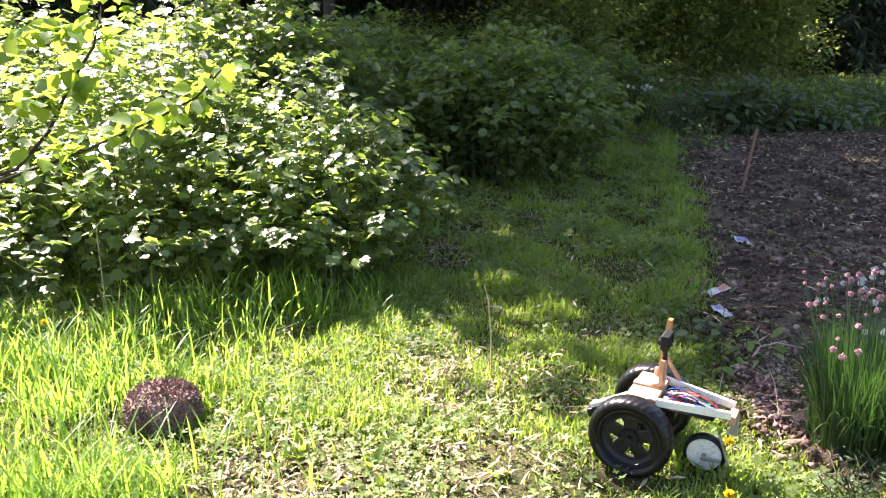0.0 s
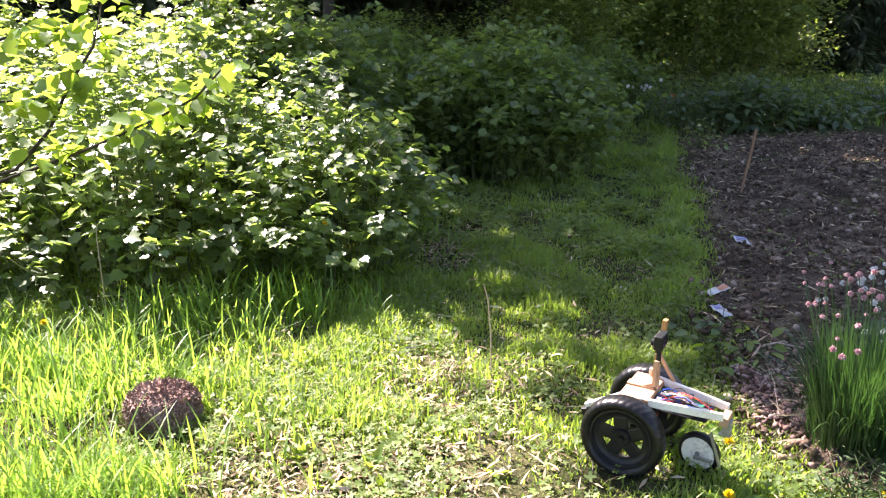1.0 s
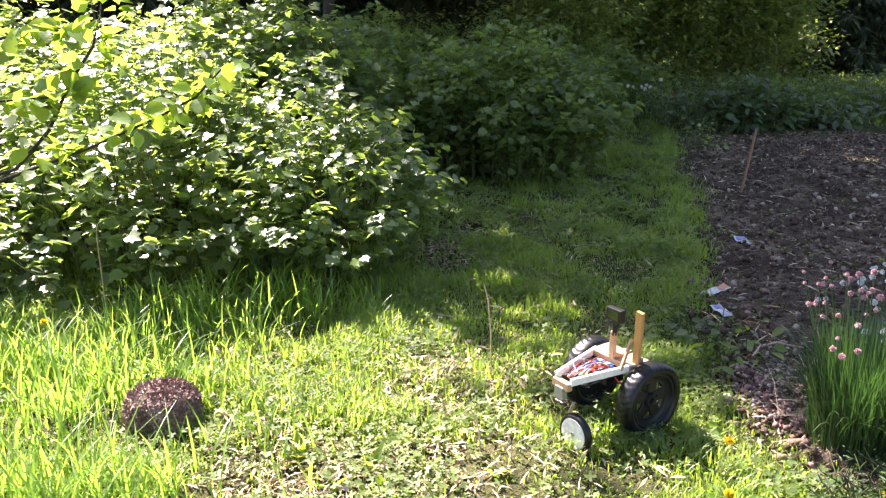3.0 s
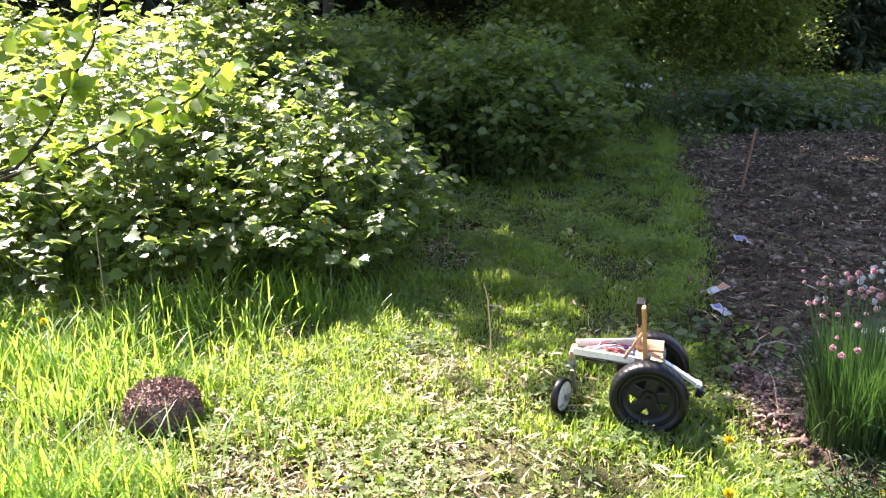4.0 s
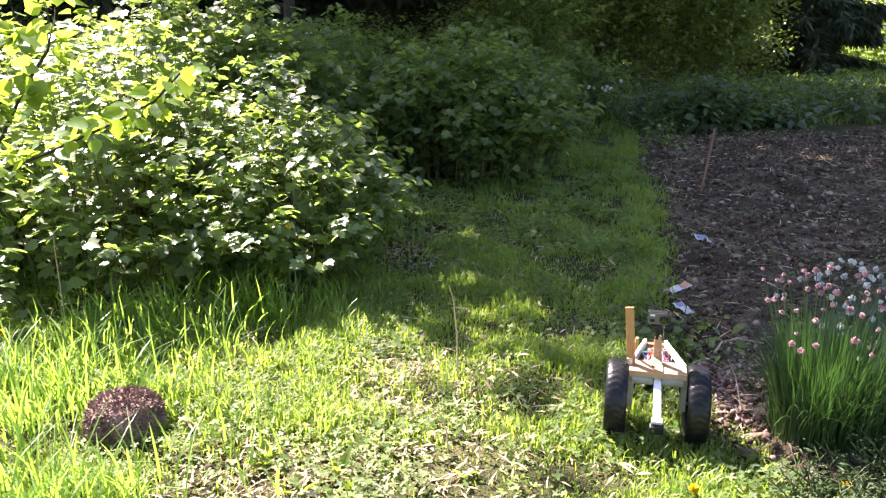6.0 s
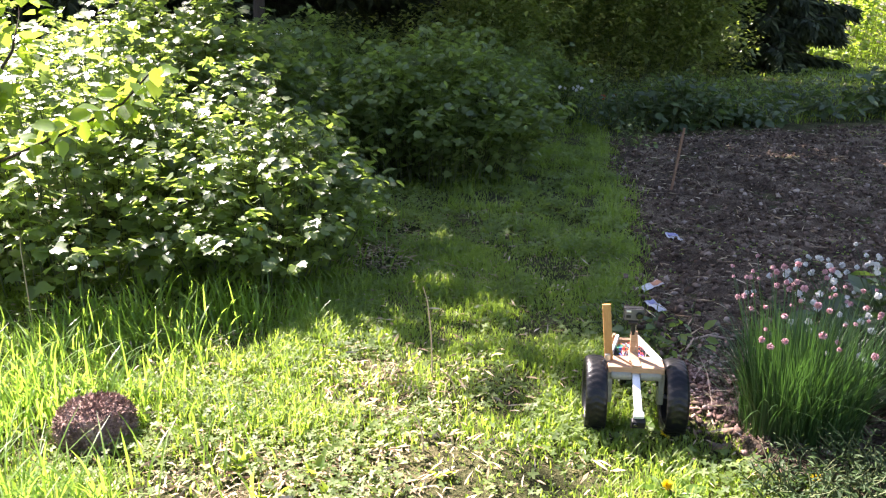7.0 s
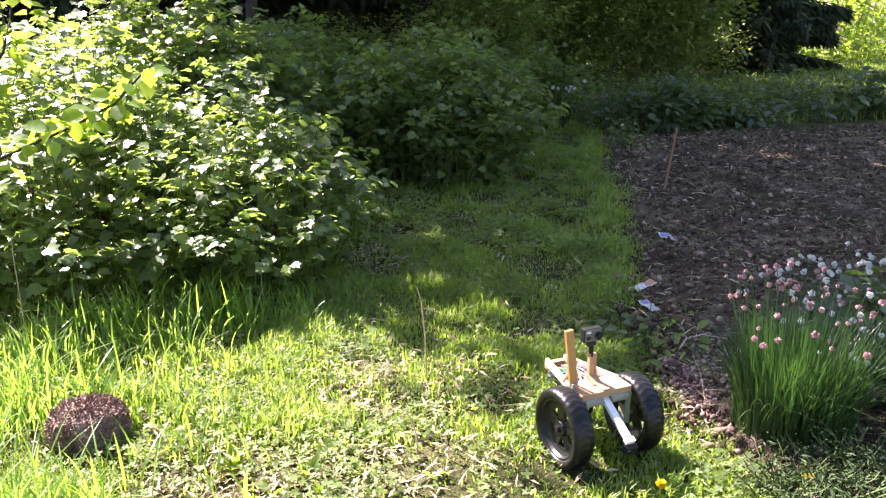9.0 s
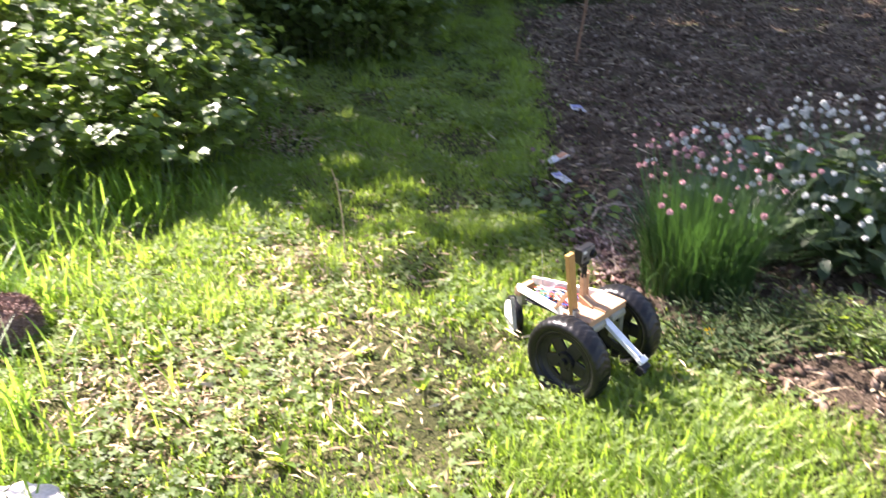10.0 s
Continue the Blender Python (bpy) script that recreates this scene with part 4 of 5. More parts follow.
shrub("weed", 1.10, 2.75, 0.14, 0.18, 0.20, 12, 0.05, M_APPLE, "leafy weed at the lawn's edge", OV, 0.03, 0.5, category="plant")
shrub("weed", 1.02, 2.95, 0.14, 0.2, 0.10, 26, 0.05, M_CURRANT, "leafy weed at the lawn's edge", OV, 0.03, 0.5, category="plant")


# ---- dandelions, dry stalks ----
def dandelion(x, y, h, label, seed):
    g = np.random.default_rng(seed)
    root = tagged(new("dandelion"), label, "flower", "dandelions")
    z = float(ground_z(np.array([x]), np.array([y]))[0])
    root.location = (x, y, z)
    lean = g.normal(0, 0.03, 2)
    top = np.array([lean[0], lean[1], h])
    part("stalk", tubes("stalk", [np.array([(0, 0, -0.01), top * np.array([0.3, 0.3, 0.5]), top])], [(0.003, 0.0022)], M_STEM, 6), None, root)
    n = 60
    rot = frames_of(np.arange(n) * 2.4, np.linspace(0.05, 1.3, n), g.random(n))
    head = part("flower_head", scatter_mesh("flower_head", TUFT * np.array([2.0, 1, 1]), TUFT_F, np.zeros((n, 3)), rot, 0.019 * (0.8 + 0.3 * g.random(n)), M_YELLOW), None, root)
    head.matrix_basis = pose(*top, 15, 10, 0)
    n = 9
    rot = frames_of(np.arange(n) * 0.7, np.full(n, 0.35), g.normal(0, 0.2, n))
    for i in range(n):
        part("leaf", scatter_mesh("leaf", OVAL * np.array([0.6, 1, 1]), OVAL_F, np.zeros((1, 3)), rot[i:i + 1], 0.06 + 0.05 * g.random(1), M_TALL), None, root)


def dock(x, y, s, seed):
    g = np.random.default_rng(seed)
    n = 7
    rot = frames_of(np.arange(n) * 0.9 + g.random(n), g.uniform(0.5, 1.2, n), g.normal(0, 0.3, n))
    z = float(ground_z(np.array([x]), np.array([y]))[0])
    root = tagged(new("dandelion_rosette"), "rosette of bright upright dandelion leaves", "plant", "leaf rosettes")
    root.location = (x, y, z)
    size = s * (0.5 + 0.45 * g.random(n))
    for i in range(n):
        part("leaf", scatter_mesh("leaf", OVAL * np.array([0.55, 1, 1]), OVAL_F, np.zeros((1, 3)), rot[i:i + 1], size[i:i + 1], M_APPLE), None, root)


dandelion(-0.53, 3.40, 0.355, "tall dandelion before the bushes", 1)
dandelion(-1.50, 2.80, 0.14, "yellow dandelion in the long grass", 2)
dandelion(0.79, 2.18, 0.03, "yellow dandelion in the short lawn", 3)
dandelion(0.765, 1.81, 0.04, "yellow dandelion in the short lawn", 4)
dandelion(1.19, 1.85, 0.04, "yellow dandelion below the chives", 5)
for i, (x, y, s) in enumerate(((-0.42, 2.05, 0.11), (-0.20, 1.98, 0.12), (-0.15, 1.86, 0.09), (-0.30, 1.90, 0.08), (0.14, 1.95, 0.07), (-0.08, 1.55, 0.10), (-1.5, 2.5, 0.10), (0.30, 1.75, 0.06))):
    dock(x, y, s, 50 + i)


def dry_stalk(x, y, h, lean, label):
    z = float(ground_z(np.array([x]), np.array([y]))[0])
    ob = new("dry_stalk", tubes("dry_stalk", [np.array([(0, 0, -0.01), (0.1 * lean, 0, 0.5 * h), (lean * 0.5, 0, 0.85 * h), (lean, 0.01, h)])], [(0.003, 0.0015)], M_STRAW, 5))
    ob.location = (x, y, z)
    tagged(ob, label, "stalk", "dry stalks")


dry_stalk(0.17, 2.56, 0.36, -0.03, "thin dry grass stalk standing on the lawn")
dry_stalk(0.11, 2.06, 0.14, -0.03, "short brown stalk standing on the lawn")
dry_stalk(0.20, 2.42, 0.13, 0.07, "bent brown stalk on the lawn")
dry_stalk(0.24, 2.45, 0.10, -0.05, "bent brown stalk on the lawn")
dry_stalk(-1.42, 3.15, 0.42, 0.0, "pale dry stalk before the bushes")


# ---- stump ----
def stump():
    g = np.random.default_rng(40)
    segs, k = 56, 26
    prof = [(0.10, -0.03), (0.112, 0.02), (0.122, 0.07), (0.120, 0.115), (0.108, 0.15), (0.08, 0.175), (0.045, 0.185), (0.0, 0.188)]
    s = np.linspace(0, len(prof) - 1, k)
    R, Z = np.interp(s, range(len(prof)), [p[0] for p in prof]), np.interp(s, range(len(prof)), [p[1] for p in prof])
    v = []
    for i in range(segs):
        a = 6.283185 * i / segs
        for j in range(k):
            p = Vector((R[j] * math.cos(a), R[j] * math.sin(a), Z[j]))
            d = 0.84 + 0.10 * noise.fractal(p * 9, 1.0, 2.0, 3) + 0.09 * noise.noise(p * 55)
            v.append((p.x * d * 1.08, p.y * d, p.z * (0.69 + 0.05 * noise.noise(p * 40))))
    i, j = np.meshgrid(np.arange(segs), np.arange(k - 1), indexing="ij")
    f = np.stack([i * k + j, (i + 1) % segs * k + j, (i + 1) % segs * k + j + 1, i * k + j + 1], -1).reshape(-1, 4)
    root = tagged(new("stump", mesh_from("stump", np.array(v), [f], M_STUMP)), "crumbling brown fibrous stump in long grass", "stump")
    root.location = (-0.885, 2.27, 0)
    n = 3600
    a, q = g.random(n) * 6.283, 1 + g.random(n) * (k - 3)
    r, z = np.interp(q, range(k), R), np.interp(q, range(k), Z)
    pos = np.stack([r * np.cos(a) * 0.93, r * np.sin(a) * 0.87, z * 0.70], -1)
    rot = frames_of(a + g.normal(0, 1.2, n), g.normal(0.1, 0.7, n), g.random(n) * 3)
    size = np.stack([np.full(n, 0.03), 0.008 + 0.014 * g.random(n), np.full(n, 0.03)], -1)
    part("fibre_coat", scatter_mesh("fibre_coat", TUFT, TUFT_F, pos, rot, size, M_STUMP), None, root)["kind"] = "stuff"


stump()


def cut_log():
    """A low sawn stump, bleached, with cracks across its top."""
    g = np.random.default_rng(61)
    segs = 40
    rad = [1 + 0.05 * math.sin(3 * i * 6.283 / segs) + 0.03 * g.normal() for i in range(segs)]
    rings = [(0.128, -0.03), (0.124, 0.04), (0.121, 0.106), (0.114, 0.116), (0.085, 0.1185), (0.05, 0.1175), (0.015, 0.118)]
    v = np.array([(r * rad[i] * math.cos(i * 6.283185 / segs), r * rad[i] * math.sin(i * 6.283185 / segs), z + (0.002 * g.normal() if z > 0.1 else 0)) for i in range(segs) for r, z in rings])
    k = len(rings)
    i, j = np.meshgrid(np.arange(segs), np.arange(k - 1), indexing="ij")
    f = np.stack([i * k + j, (i + 1) % segs * k + j, (i + 1) % segs * k + j + 1, i * k + j + 1], -1).reshape(-1, 4)
    cap = np.array([[i * k + k - 1 for i in range(segs)]])
    root = tagged(new("cut_stump", mesh_from("cut_stump", v, [f, cap], M_BLEACHED)), "low bleached sawn stump with a cracked top", "stump")
    root.location = (-0.625, 1.35, 0)
    for i in range(5):
        a = i * 1.26 + g.random() * 0.6
        p = [np.array([math.cos(a + 0.1 * g.normal()) * r, math.sin(a + 0.1 * g.normal()) * r, 0.1190]) for r in (0.02, 0.05, 0.08, 0.112)]
        part("crack", tubes("crack", [np.array(p)], [(0.0012, 0.002)], M_BARK, 4), None, root, "dark drying crack")


cut_log()


# ---- packets and stake on the bed ----
def packet(x, y, w, l, turn, tilt, print_mat, label):
    z = float(soil_z(np.array([x]), np.array([y]))[0])
    root = tagged(new("seed_packet"), label, "packet", "seed packets")
    root.matrix_basis = pose(x, y, z + 0.012, tilt, 6, turn)
    n, m = 9, 11
    X, Y = np.meshgrid(np.linspace(-w / 2, w / 2, n), np.linspace(-l / 2, l / 2, m), indexing="ij")
    e = np.clip(np.minimum(w / 2 - np.abs(X), l / 2 - np.abs(Y)) / 0.02, 0, 1)
    bump = 0.008 * fbm(X, Y, 35.0, x)
    i, j = np.meshgrid(np.arange(n - 1), np.arange(m - 1), indexing="ij")
    f = np.stack([i * m + j, (i + 1) * m + j, (i + 1) * m + j + 1, i * m + j + 1], -1).reshape(-1, 4)
    top = np.stack([X, Y, bump + 0.006 * e + 0.0008], -1).reshape(-1, 3)
    bot = np.stack([X, Y, bump - 0.004 * e - 0.0008], -1).reshape(-1, 3)
    part("pouch", mesh_from("pouch", np.concatenate([top, bot]), [np.concatenate([f, f[:, ::-1] + n * m])], M_PAPER), None, root)
    sel = f[[(k % (m - 1)) >= 5 and 1 <= k // (m - 1) <= n - 3 for k in range(len(f))]]
    used = np.unique(sel)
    remap = np.zeros(n * m, int)
    remap[used] = np.arange(len(used))
    part("printed_panel", mesh_from("printed_panel", top[used] + np.array([0, 0, 0.0015]), [remap[sel]], print_mat), None, root)


packet(1.668, 4.265, 0.075, 0.08, 20, 18, M_PRINTB, "crumpled white seed packet on the soil")
packet(1.252, 3.43, 0.052, 0.11, -72, 14, M_PRINT, "white and orange seed packet on the soil")
packet(1.19, 3.185, 0.052, 0.095, 24, 10, M_PRINTB, "white and blue seed packet on the soil")


def stake():
    root = new("garden_stake", bm_mesh("garden_stake", box((0.015, 0.013, 0.52), None, 0.002), M_STAKE))
    root.matrix_basis = pose(2.135, 5.52, 0.20, 0, 8, 10)
    tagged(root, "thin brown wooden stake stuck in the soil", "stake")


stake()


def pale_stick(points, r, label):
    ob = new("dry_stick", tubes("dry_stick", [np.array(points)], [(r, r * 0.5)], M_TWIG, 6))
    tagged(ob, label, "stick", "dry sticks")


pale_stick(((1.13, 2.67, 0.05), (1.17, 2.71, 0.075), (1.24, 2.73, 0.08), (1.34, 2.73, 0.06)), 0.0065, "pale curved dry stick lying on the soil")
pale_stick(((1.09, 2.48, 0.04), (1.15, 2.54, 0.06), (1.22, 2.60, 0.055)), 0.0016, "thin dry stick lying on the soil")
pale_stick(((1.07, 2.28, 0.03), (1.12, 2.45, 0.06), (1.16, 2.62, 0.05)), 0.0016, "thin dry stick lying on the soil")
pale_stick(((1.12, 2.25, 0.03), (1.20, 2.33, 0.07), (1.30, 2.38, 0.06)), 0.0016, "thin dry stick lying on the soil")


def tulip(x, y, h, seed):
    g = np.random.default_rng(seed)
    root = tagged(new("tulip"), "small orange-red tulip among green perennials", "flower", "tulips")
    root.location = (x, y, 0)
    part("stalk", tubes("stalk", [np.array([(0, 0, -0.02), (0.01, 0, h * 0.6), (0.015, 0.01, h)])], [(0.004, 0.003)], M_STEM, 5), None, root)
    for i in range(6):
        rot = frames_of(np.array([i * 1.047]), np.array([1.15]), np.array([0.0]))
        part("petal", scatter_mesh("petal", OVAL, OVAL_F, np.array([[0.015, 0.01, h]]), rot, np.array([0.07]), M_POPPY), None, root)


tulip(2.71, 9.15, 0.26, 1)
tulip(2.62, 9.25, 0.24, 2)


# ---- robot ----
def tyre_mesh(name, R, width, tread=True):
    hw = width / 2
    prof = [(R * 0.74, -hw * 0.70), (R * 0.80, -hw * 0.92), (R * 0.88, -hw), (R * 0.945, -hw * 0.90), (R * 0.985, -hw * 0.62), (R * 0.998, -hw * 0.34), (R, -0.01 * hw),
            (R, 0.01 * hw), (R * 0.998, hw * 0.34), (R * 0.985, hw * 0.62), (R * 0.945, hw * 0.90), (R * 0.88, hw), (R * 0.80, hw * 0.92), (R * 0.74, hw * 0.70)]
    segs = 144 if tread else 40

    def wob(i, j, x):
        if not tread or j < 3 or j > 10:
            return 0.0
        return -0.0032 if (i + abs(j - 6.5) * 1.0) % 4 < 1.5 else 0.0
    v, f = lathe(prof, segs, wob)
    return mesh_from(name, v, [f], M_RUBBER)


def rim_bm(R, width, side):
    """Dark rim: barrel, dished disc in five spokes with slots between, and a boss."""
    bm = bmesh.new()
    v, f = lathe([(R * 0.76, -width * 0.36), (R * 0.76, width * 0.36), (R * 0.70, width * 0.36), (R * 0.66, width * 0.22), (R * 0.58, width * 0.14), (R * 0.50, width * 0.12), (R * 0.50, -width * 0.02), (R * 0.70, -width * 0.10), (R * 0.70, -width * 0.36)], 48)
    vs = [bm.verts.new(c) for c in v]
    for q in f:
        bm.faces.new([vs[i] for i in q])
    for i in range(5):
        m = pose(0, 0, 0, 72 * i) @ pose(width * 0.07, 0, R * 0.36)
        box((width * 0.14, R * 0.34, R * 0.36), m, 0.006, bm)
    cyl(R * 0.26, width * 0.30, pose(width * 0.10, 0, 0, 0, 90, 0), 24, R * 0.20, bm, 0.002)
    if side < 0:
        bm.transform(Matrix.Diagonal((-1, 1, 1, 1)))
    return bm


ROBOT = tagged(new("garden_robot"), "home-built wooden robot on two black wheels and a castor", "robot")
WHEELS, CASTER = [], None
HALF, RW, TYRE_W = 0.119, 0.1185, 0.065
DROP = 0.0165                       # how far the body hangs below its drawing height


def cable(points, r, mat, name, parent):
    pts = np.array(points, float)
    s = np.linspace(0, len(pts) - 1, len(pts) * 4)
    sm = np.stack([np.interp(s, range(len(pts)), pts[:, i]) for i in range(3)], -1)
    sm[1:-1] = (sm[:-2] + 2 * sm[1:-1] + sm[2:]) / 4
    return part(name, tubes(name, [sm], [(r, r)], mat, 6), None, parent)


def build_robot():
    global CASTER
    g = np.random.default_rng(5)
    for side in (1, -1):
        w = part("wheel", rim_bm(RW, TYRE_W, side), M_PLASTIC, ROBOT, "black slotted wheel rim")
        w.location = (side * HALF, 0, RW)
        part("tyre", tyre_mesh("tyre", RW, TYRE_W), None, w, "black treaded rubber tyre")
        part("axle_cap", cyl(0.010, 0.012, pose(side * 0.020, 0, 0, 0, 90, 0), 12, None, None, 0.002), M_PLASTIC, w)
        for i in range(5):
            a = radians(72 * i + 36)
            part("bolt", cyl(0.004, 0.006, pose(side * 0.016, 0.022 * math.cos(a), 0.022 * math.sin(a), 0, 90, 0), 6), M_PLASTIC, w)
        WHEELS.append(w)
        # gear motor: horizontal barrel towards the middle, gearbox down to the axle
        part("motor", cyl(0.014, 0.062, pose(side * 0.044, 0.026, 0.213, 0, 90, 0), 18, None, None, 0.002), M_MOTOR, ROBOT, "beige motor barrel")
        part("gearbox", box((0.018, 0.034, 0.105), pose(side * 0.078, 0.012, 0.172), 0.003), M_MOTOR, ROBOT, "beige gearbox")
        part("axle", cyl(0.006, 0.05, pose(side * 0.095, 0, RW + DROP, 0, 90, 0), 10), M_STEEL, ROBOT)
        part("motor_bracket", box((0.004, 0.06, 0.05), pose(side * 0.066, -0.005, 0.205), 0.001), M_PLASTIC, ROBOT)
    part("deck", box((0.168, 0.084, 0.020), pose(0, -0.010, 0.232), 0.002), M_WOOD, ROBOT, "pale pine deck board")
    part("deck_strip", box((0.026, 0.080, 0.006), pose(0, -0.008, 0.245), 0.001), M_WOOD, ROBOT)
    # two cream rails that run together towards the castor
    for side in (1, -1):
        a, b = Vector((side * 0.080, -0.030, 0.234)), Vector((side * 0.032, -0.245, 0.222))
        d = b - a
        m = Matrix.Translation((a + b) / 2) @ d.to_track_quat("Y", "Z").to_matrix().to_4x4()
        part("rail", box((0.010, d.length, 0.022), m, 0.0015), M_CREAM, ROBOT, "cream painted rail")
        part("screw", cyl(0.003, 0.003, pose(side * 0.036, -0.225, 0.2355), 8), M_STEEL, ROBOT)
    part("end_block", box((0.066, 0.020, 0.024), pose(0, -0.247, 0.206), 0.002), M_WOOD, ROBOT, "pale wooden end block")
    part("post_foot", box((0.034, 0.020, 0.040), pose(0, -0.252, 0.182), 0.002), M_MOTOR, ROBOT)
    # electronics tray
    part("tray", box((0.105, 0.16, 0.004), pose(0, -0.125, 0.205), 0.001), M_PLASTIC, ROBOT, "dark electronics tray")
    part("battery", box((0.070, 0.075, 0.030), pose(0.0, -0.06, 0.186), 0.003), M_PLASTIC, ROBOT, "black battery box")
    part("circuit_board", box((0.060, 0.065, 0.003), pose(-0.012, -0.088, 0.222, 6, 0, 4), 0.0005), M_PCB, ROBOT, "blue circuit board")
    part("circuit_board", box((0.042, 0.052, 0.003), pose(0.018, -0.160, 0.219, -4, 5, -7), 0.0005), M_PCBG, ROBOT, "green circuit board")
    for i in range(9):
        part("chip", box((0.006 + 0.010 * g.random(), 0.006 + 0.012 * g.random(), 0.006), pose(-0.012 + g.uniform(-0.024, 0.024), -0.088 + g.uniform(-0.026, 0.026), 0.2265), 0.0008), M_PLASTIC if i % 3 else M_CREAM, ROBOT)
    for i in range(5):
        part("terminal", box((0.008, 0.010, 0.009), pose(0.004 + 0.009 * i, -0.142, 0.226), 0.0008), (M_BLUE, M_PCBG, M_RED)[i % 3], ROBOT)
    for i in range(60):
        p0 = np.array([g.uniform(-0.045, 0.045), g.uniform(-0.10, -0.05), 0.218])
        p1 = np.array([g.uniform(-0.03, 0.03), g.uniform(-0.22, -0.12), 0.216])
        mid = (p0 + p1) / 2 + np.array([g.normal(0, 0.016), g.normal(0, 0.01), g.uniform(0.006, 0.024)])
        cable([p0, p0 * 0.6 + mid * 0.4 + np.array([0, 0, 0.008]), mid, p1], 0.0011, (M_RED, M_PLASTIC, M_BLUE, M_PLASTIC, M_ORANGE, M_STEEL, M_CREAM)[i % 7], "wire", ROBOT)
    for i in range(8):
        sx = g.choice([-1, 1])
        cable([(sx * g.uniform(0.01, 0.04), -0.07, 0.20), (sx * 0.06, -0.06 + g.normal(0, 0.01), 0.175), (sx * 0.066, -0.015, 0.19)], 0.002, M_RED if i % 2 else M_PLASTIC, "motor_wire", ROBOT)
    # camera mast
    part("mast", box((0.017, 0.013, 0.085), pose(0.006, -0.047, 0.285), 0.001), M_WOOD, ROBOT, "split wooden mast")
    part("mast_splint", box((0.006, 0.010, 0.075), pose(-0.006, -0.044, 0.290, 0, 5, 0), 0.0008), M_WOOD, ROBOT)
    part("mast_foot", box((0.030, 0.045, 0.012), pose(0.004, -0.030, 0.250, -24), 0.001), M_WOOD, ROBOT)
    part("mount", cyl(0.008, 0.05, pose(0.008, -0.047, 0.343), 12, 0.006), M_PLASTIC, ROBOT, "black camera mount")
    part("mount_knob", cyl(0.008, 0.028, pose(0.010, -0.047, 0.358, 0, 90, 0), 12, None, None, 0.002), M_PLASTIC, ROBOT)
    cam_body = part("action_camera", box((0.059, 0.022, 0.041), pose(0.010, -0.049, 0.386), 0.003), M_PLASTIC, ROBOT, "small black and grey action camera")
    part("face_plate", box((0.055, 0.002, 0.036), pose(0.010, -0.0372, 0.386), 0.0008), M_GREY, cam_body)
    part("lens", cyl(0.0115, 0.010, pose(-0.007, -0.0345, 0.384, 90), 24, None, None, 0.002), M_PLASTIC, cam_body)
    part("lens_glass", cyl(0.008, 0.002, pose(-0.007, -0.0290, 0.384, 90), 24), M_LENS, cam_body)
    part("window", box((0.014, 0.002, 0.009), pose(0.026, -0.0356, 0.380), 0.0005), M_PLASTIC, cam_body)
    part("badge", box((0.014, 0.002, 0.006), pose(0.026, -0.0356, 0.397), 0.0005), M_WHITE, cam_body)
    part("screen", box((0.045, 0.001, 0.028), pose(0.010, -0.0605, 0.386), 0.0), M_LENS, cam_body)
    # paddle and its strut
    part("paddle", box((0.025, 0.012, 0.192), pose(0.086, -0.027, 0.322, 5, 5, 0), 0.0015), M_STICK, ROBOT, "tall varnished brown wooden paddle")
    part("strut", box((0.008, 0.010, 0.100), pose(0.070, -0.058, 0.278, -30, -6, 0), 0.001), M_WOOD, ROBOT)
    part("clip", box((0.016, 0.020, 0.026), pose(0.084, -0.014, 0.250), 0.001), M_STEEL, ROBOT)
    cable([(-0.02, -0.20, 0.22), (-0.021, -0.205, 0.28), (-0.020, -0.21, 0.335)], 0.0008, M_STEEL, "antenna", ROBOT)
    # sensor arm
    a, b = Vector((0.0, 0.020, 0.214)), Vector((0.0, 0.152, 0.138))
    d = b - a
    m = Matrix.Translation((a + b) / 2) @ d.to_track_quat("Y", "Z").to_matrix().to_4x4()
    part("sensor_arm", box((0.022, d.length, 0.012), m, 0.0015), M_WHITEMETAL, ROBOT, "white metal arm")
    part("arm_bolt", cyl(0.003, 0.004, pose(0.004, 0.140, 0.153, -30), 8), M_STEEL, ROBOT)
    part("arm_end", box((0.030, 0.016, 0.012), m @ pose(0, 0.068, 0.002), 0.001), M_WHITEMETAL, ROBOT)
    part("sensor", box((0.040, 0.020, 0.026), pose(0, 0.150, 0.120, -20), 0.003), M_PLASTIC, ROBOT, "small black sensor box")
    part("sensor_lens", cyl(0.007, 0.006, pose(0.010, 0.162, 0.118, 70), 12), M_LENS, ROBOT)
    # castor: keyed about its pin
    CASTER = part("castor", box((0.022, 0.030, 0.005), pose(0, -0.004, -0.004), 0.001), M_STEEL, ROBOT, "castor with a white disc wheel")
    part("fork", box((0.012, 0.005, 0.10), pose(0.019, -0.020, -0.050, 20), 0.001), M_STEEL, CASTER)
    part("fork_arm", box((0.006, 0.052, 0.009), pose(0.019, -0.052, -0.092, 4), 0.001), M_STEEL, CASTER)
    part("pin", cyl(0.005, 0.03, pose(0, 0, 0.010), 10), M_STEEL, CASTER)
    c = pose(0, -0.070, -0.0835)
    me = tyre_mesh("castor_tyre", 0.060, 0.024, False)
    me.transform(c)
    part("castor_tyre", me, None, CASTER, "black rubber tyre")
    part("castor_disc", cyl(0.049, 0.0255, c @ pose(0, 0, 0, 0, 90, 0), 36, None, None, 0.002), M_DISC, CASTER, "scuffed white wheel disc")
    part("castor_hub", cyl(0.007, 0.030, c @ pose(0, 0, 0, 0, 90, 0), 12), M_STEEL, CASTER)
    for child in ROBOT.children:
        if child not in WHEELS:
            child.location.z -= DROP
    CASTER.location = (0, -0.252, 0.1435)


build_robot()

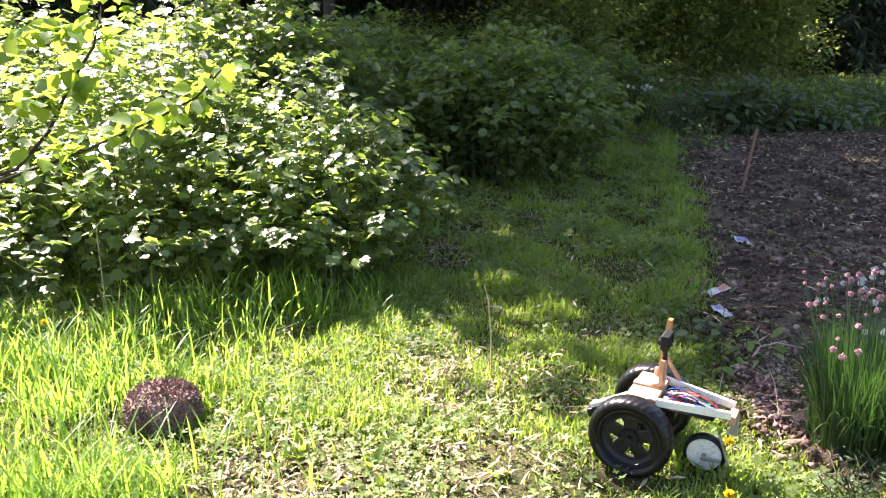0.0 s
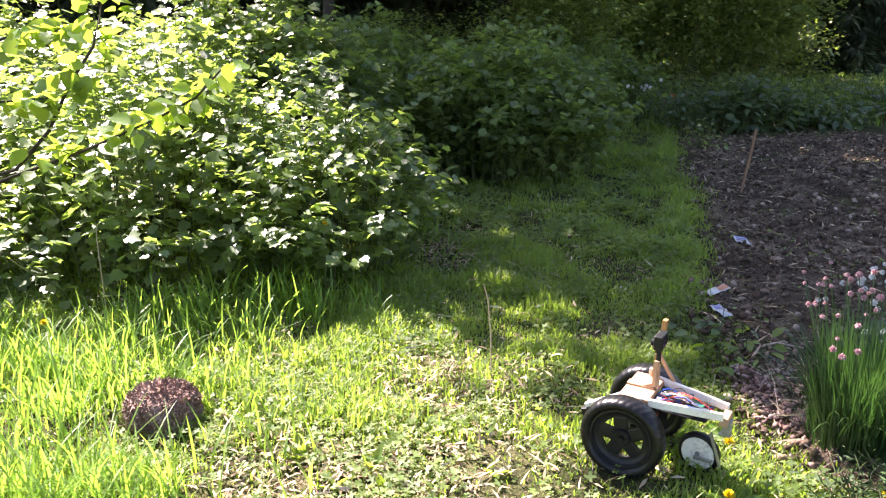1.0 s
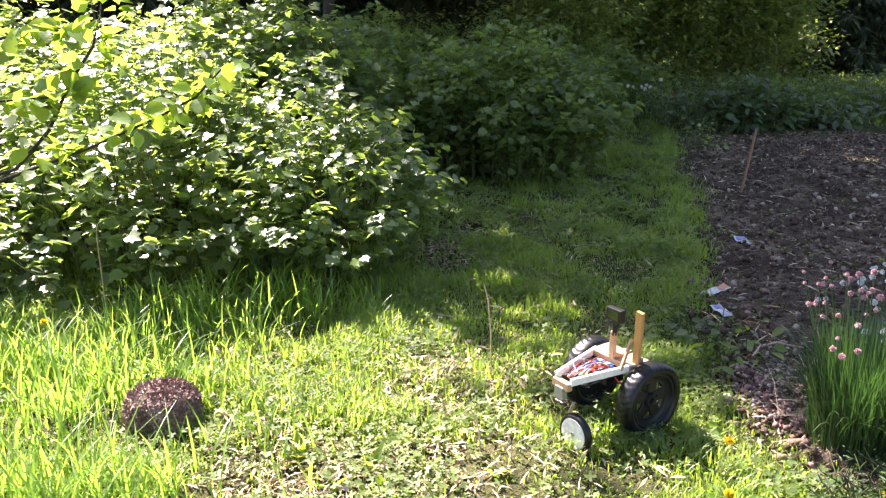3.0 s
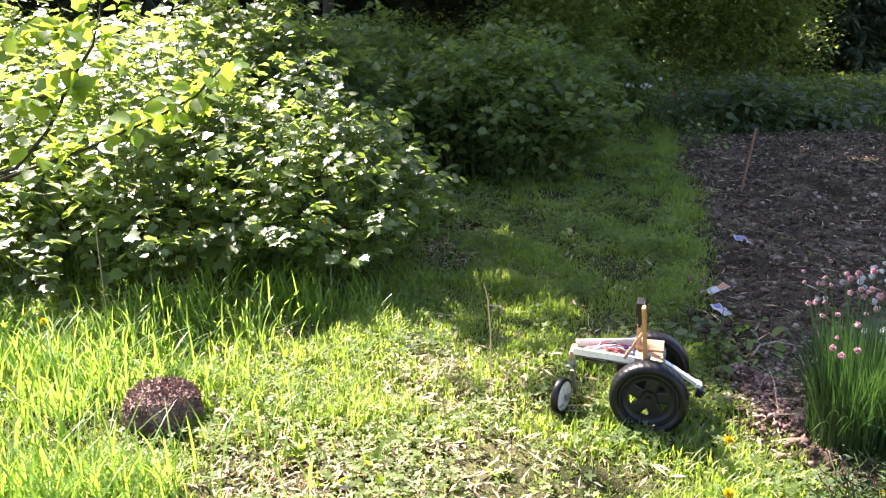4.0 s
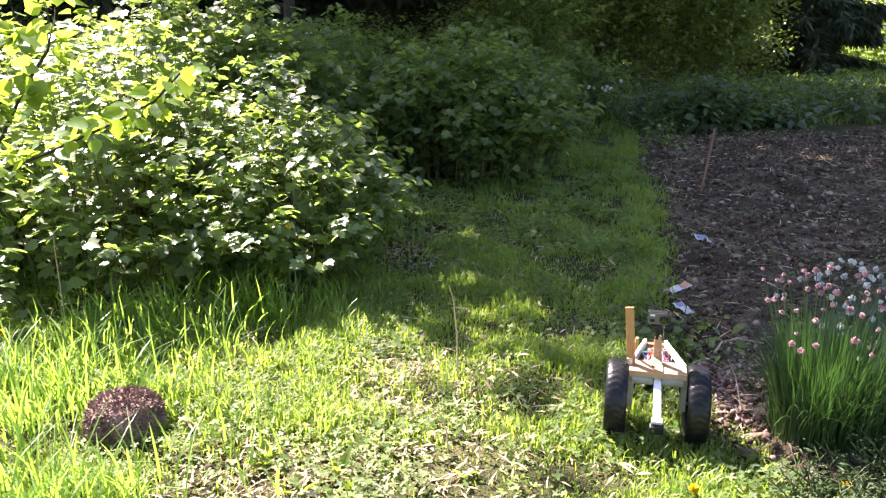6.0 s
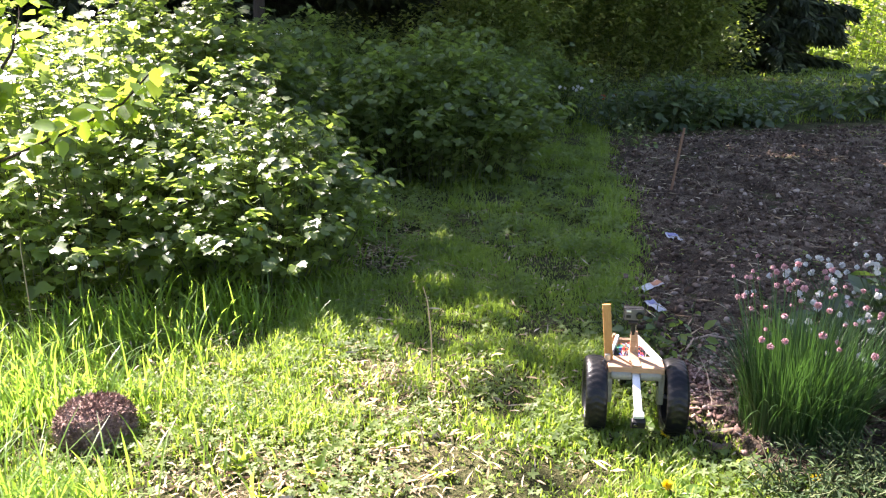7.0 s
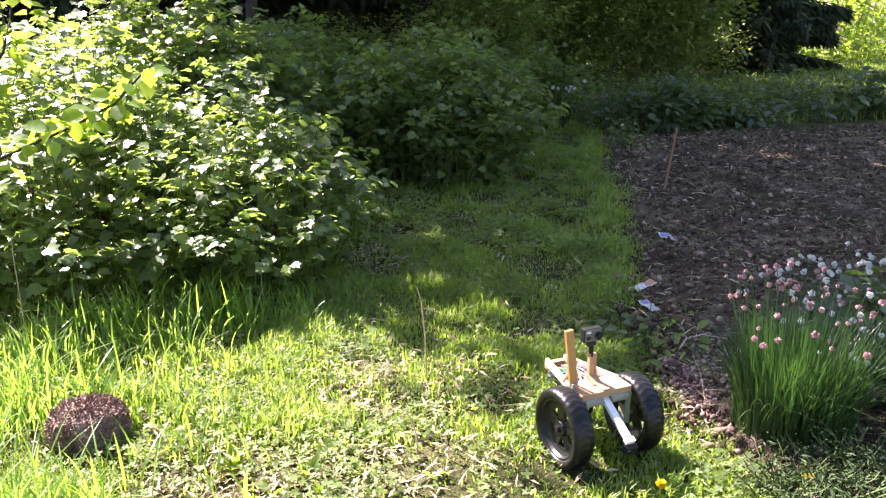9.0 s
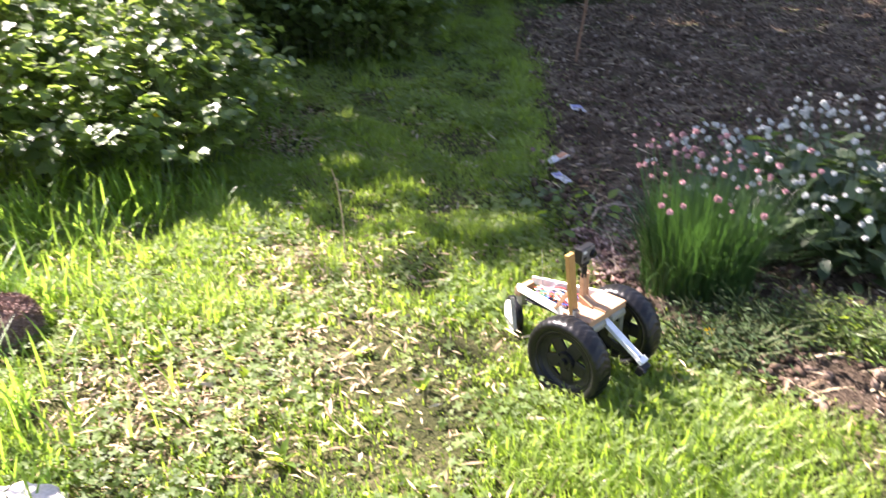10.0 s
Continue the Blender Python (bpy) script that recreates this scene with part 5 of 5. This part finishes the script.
# seconds, x, y, heading
PATH = (
    (0.0, 0.581, 2.081, 60.6), (0.6, 0.568, 2.074, 59.8), (1.0, 0.563, 2.078, 58.6), (1.3, 0.536, 2.118, 40.7), (1.5, 0.521, 2.151, 23.2), (2.0, 0.519, 2.167, 17.0),
    (2.2, 0.516, 2.195, 3.2), (2.5, 0.513, 2.226, -17.4), (2.7, 0.526, 2.259, -36.0), (3.2, 0.582, 2.305, -65.0), (3.8, 0.645, 2.325, -97.0), (4.0, 0.663, 2.311, -106.7),
    (4.5, 0.721, 2.272, -143.3), (5.0, 0.748, 2.207, -184.2), (5.5, 0.740, 2.156, -196.8), (5.7, 0.741, 2.158, -196.6), (6.8, 0.767, 2.184, -191.8), (7.0, 0.767, 2.182, -191.6),
    (7.5, 0.747, 2.088, -198.8), (7.7, 0.752, 2.108, -227.0), (8.0, 0.714, 2.086, -240.6), (8.2, 0.664, 2.060, -246.5), (8.35, 0.635, 2.030, -236.0), (8.5, 0.611, 2.012, -215.8),
    (8.7, 0.622, 2.050, -189.0), (9.0, 0.638, 2.037, -161.4), (9.5, 0.681, 1.867, -153.5), (10.0, 0.763, 1.711, -146.6))
SWIVEL = ((0.0, 184), (0.6, 180), (1.0, 172), (1.2, 162), (1.3, 142), (1.4, 126), (1.5, 110), (2.0, 112), (2.2, 94), (2.5, 103), (2.7, 94), (3.2, 90), (3.8, 79), (4.0, 73), (4.5, 66),
          (5.0, 60), (5.5, 48), (6.2, 8), (6.8, 0), (7.5, 0), (7.75, 60), (8.0, 78), (8.2, 30), (8.3, -8), (8.4, -52), (8.6, -105), (8.8, -150), (9.0, -130), (9.5, -55), (10.0, -30))


def motions():
    walk(ROBOT, [(t, pose(x, y, 0.012, 0, 0, a)) for t, x, y, a in PATH])
    walk(CASTER, [(t, pose(0, -0.252, 0.1435, 0, 0, a)) for t, a in SWIVEL])
    for w, side in zip(WHEELS, (1, -1)):
        roll, rows, last = 0.0, [], None
        for t, x, y, a in PATH:
            if last:
                h = radians((a + last[2]) / 2)
                ahead = -(x - last[0]) * math.sin(h) + (y - last[1]) * math.cos(h)
                roll -= math.degrees((ahead + side * HALF * radians(a - last[2])) / RW)
            last = (x, y, a)
            rows.append((t, pose(side * HALF, 0, RW, roll, 0, 0)))
        walk(w, rows)


motions()
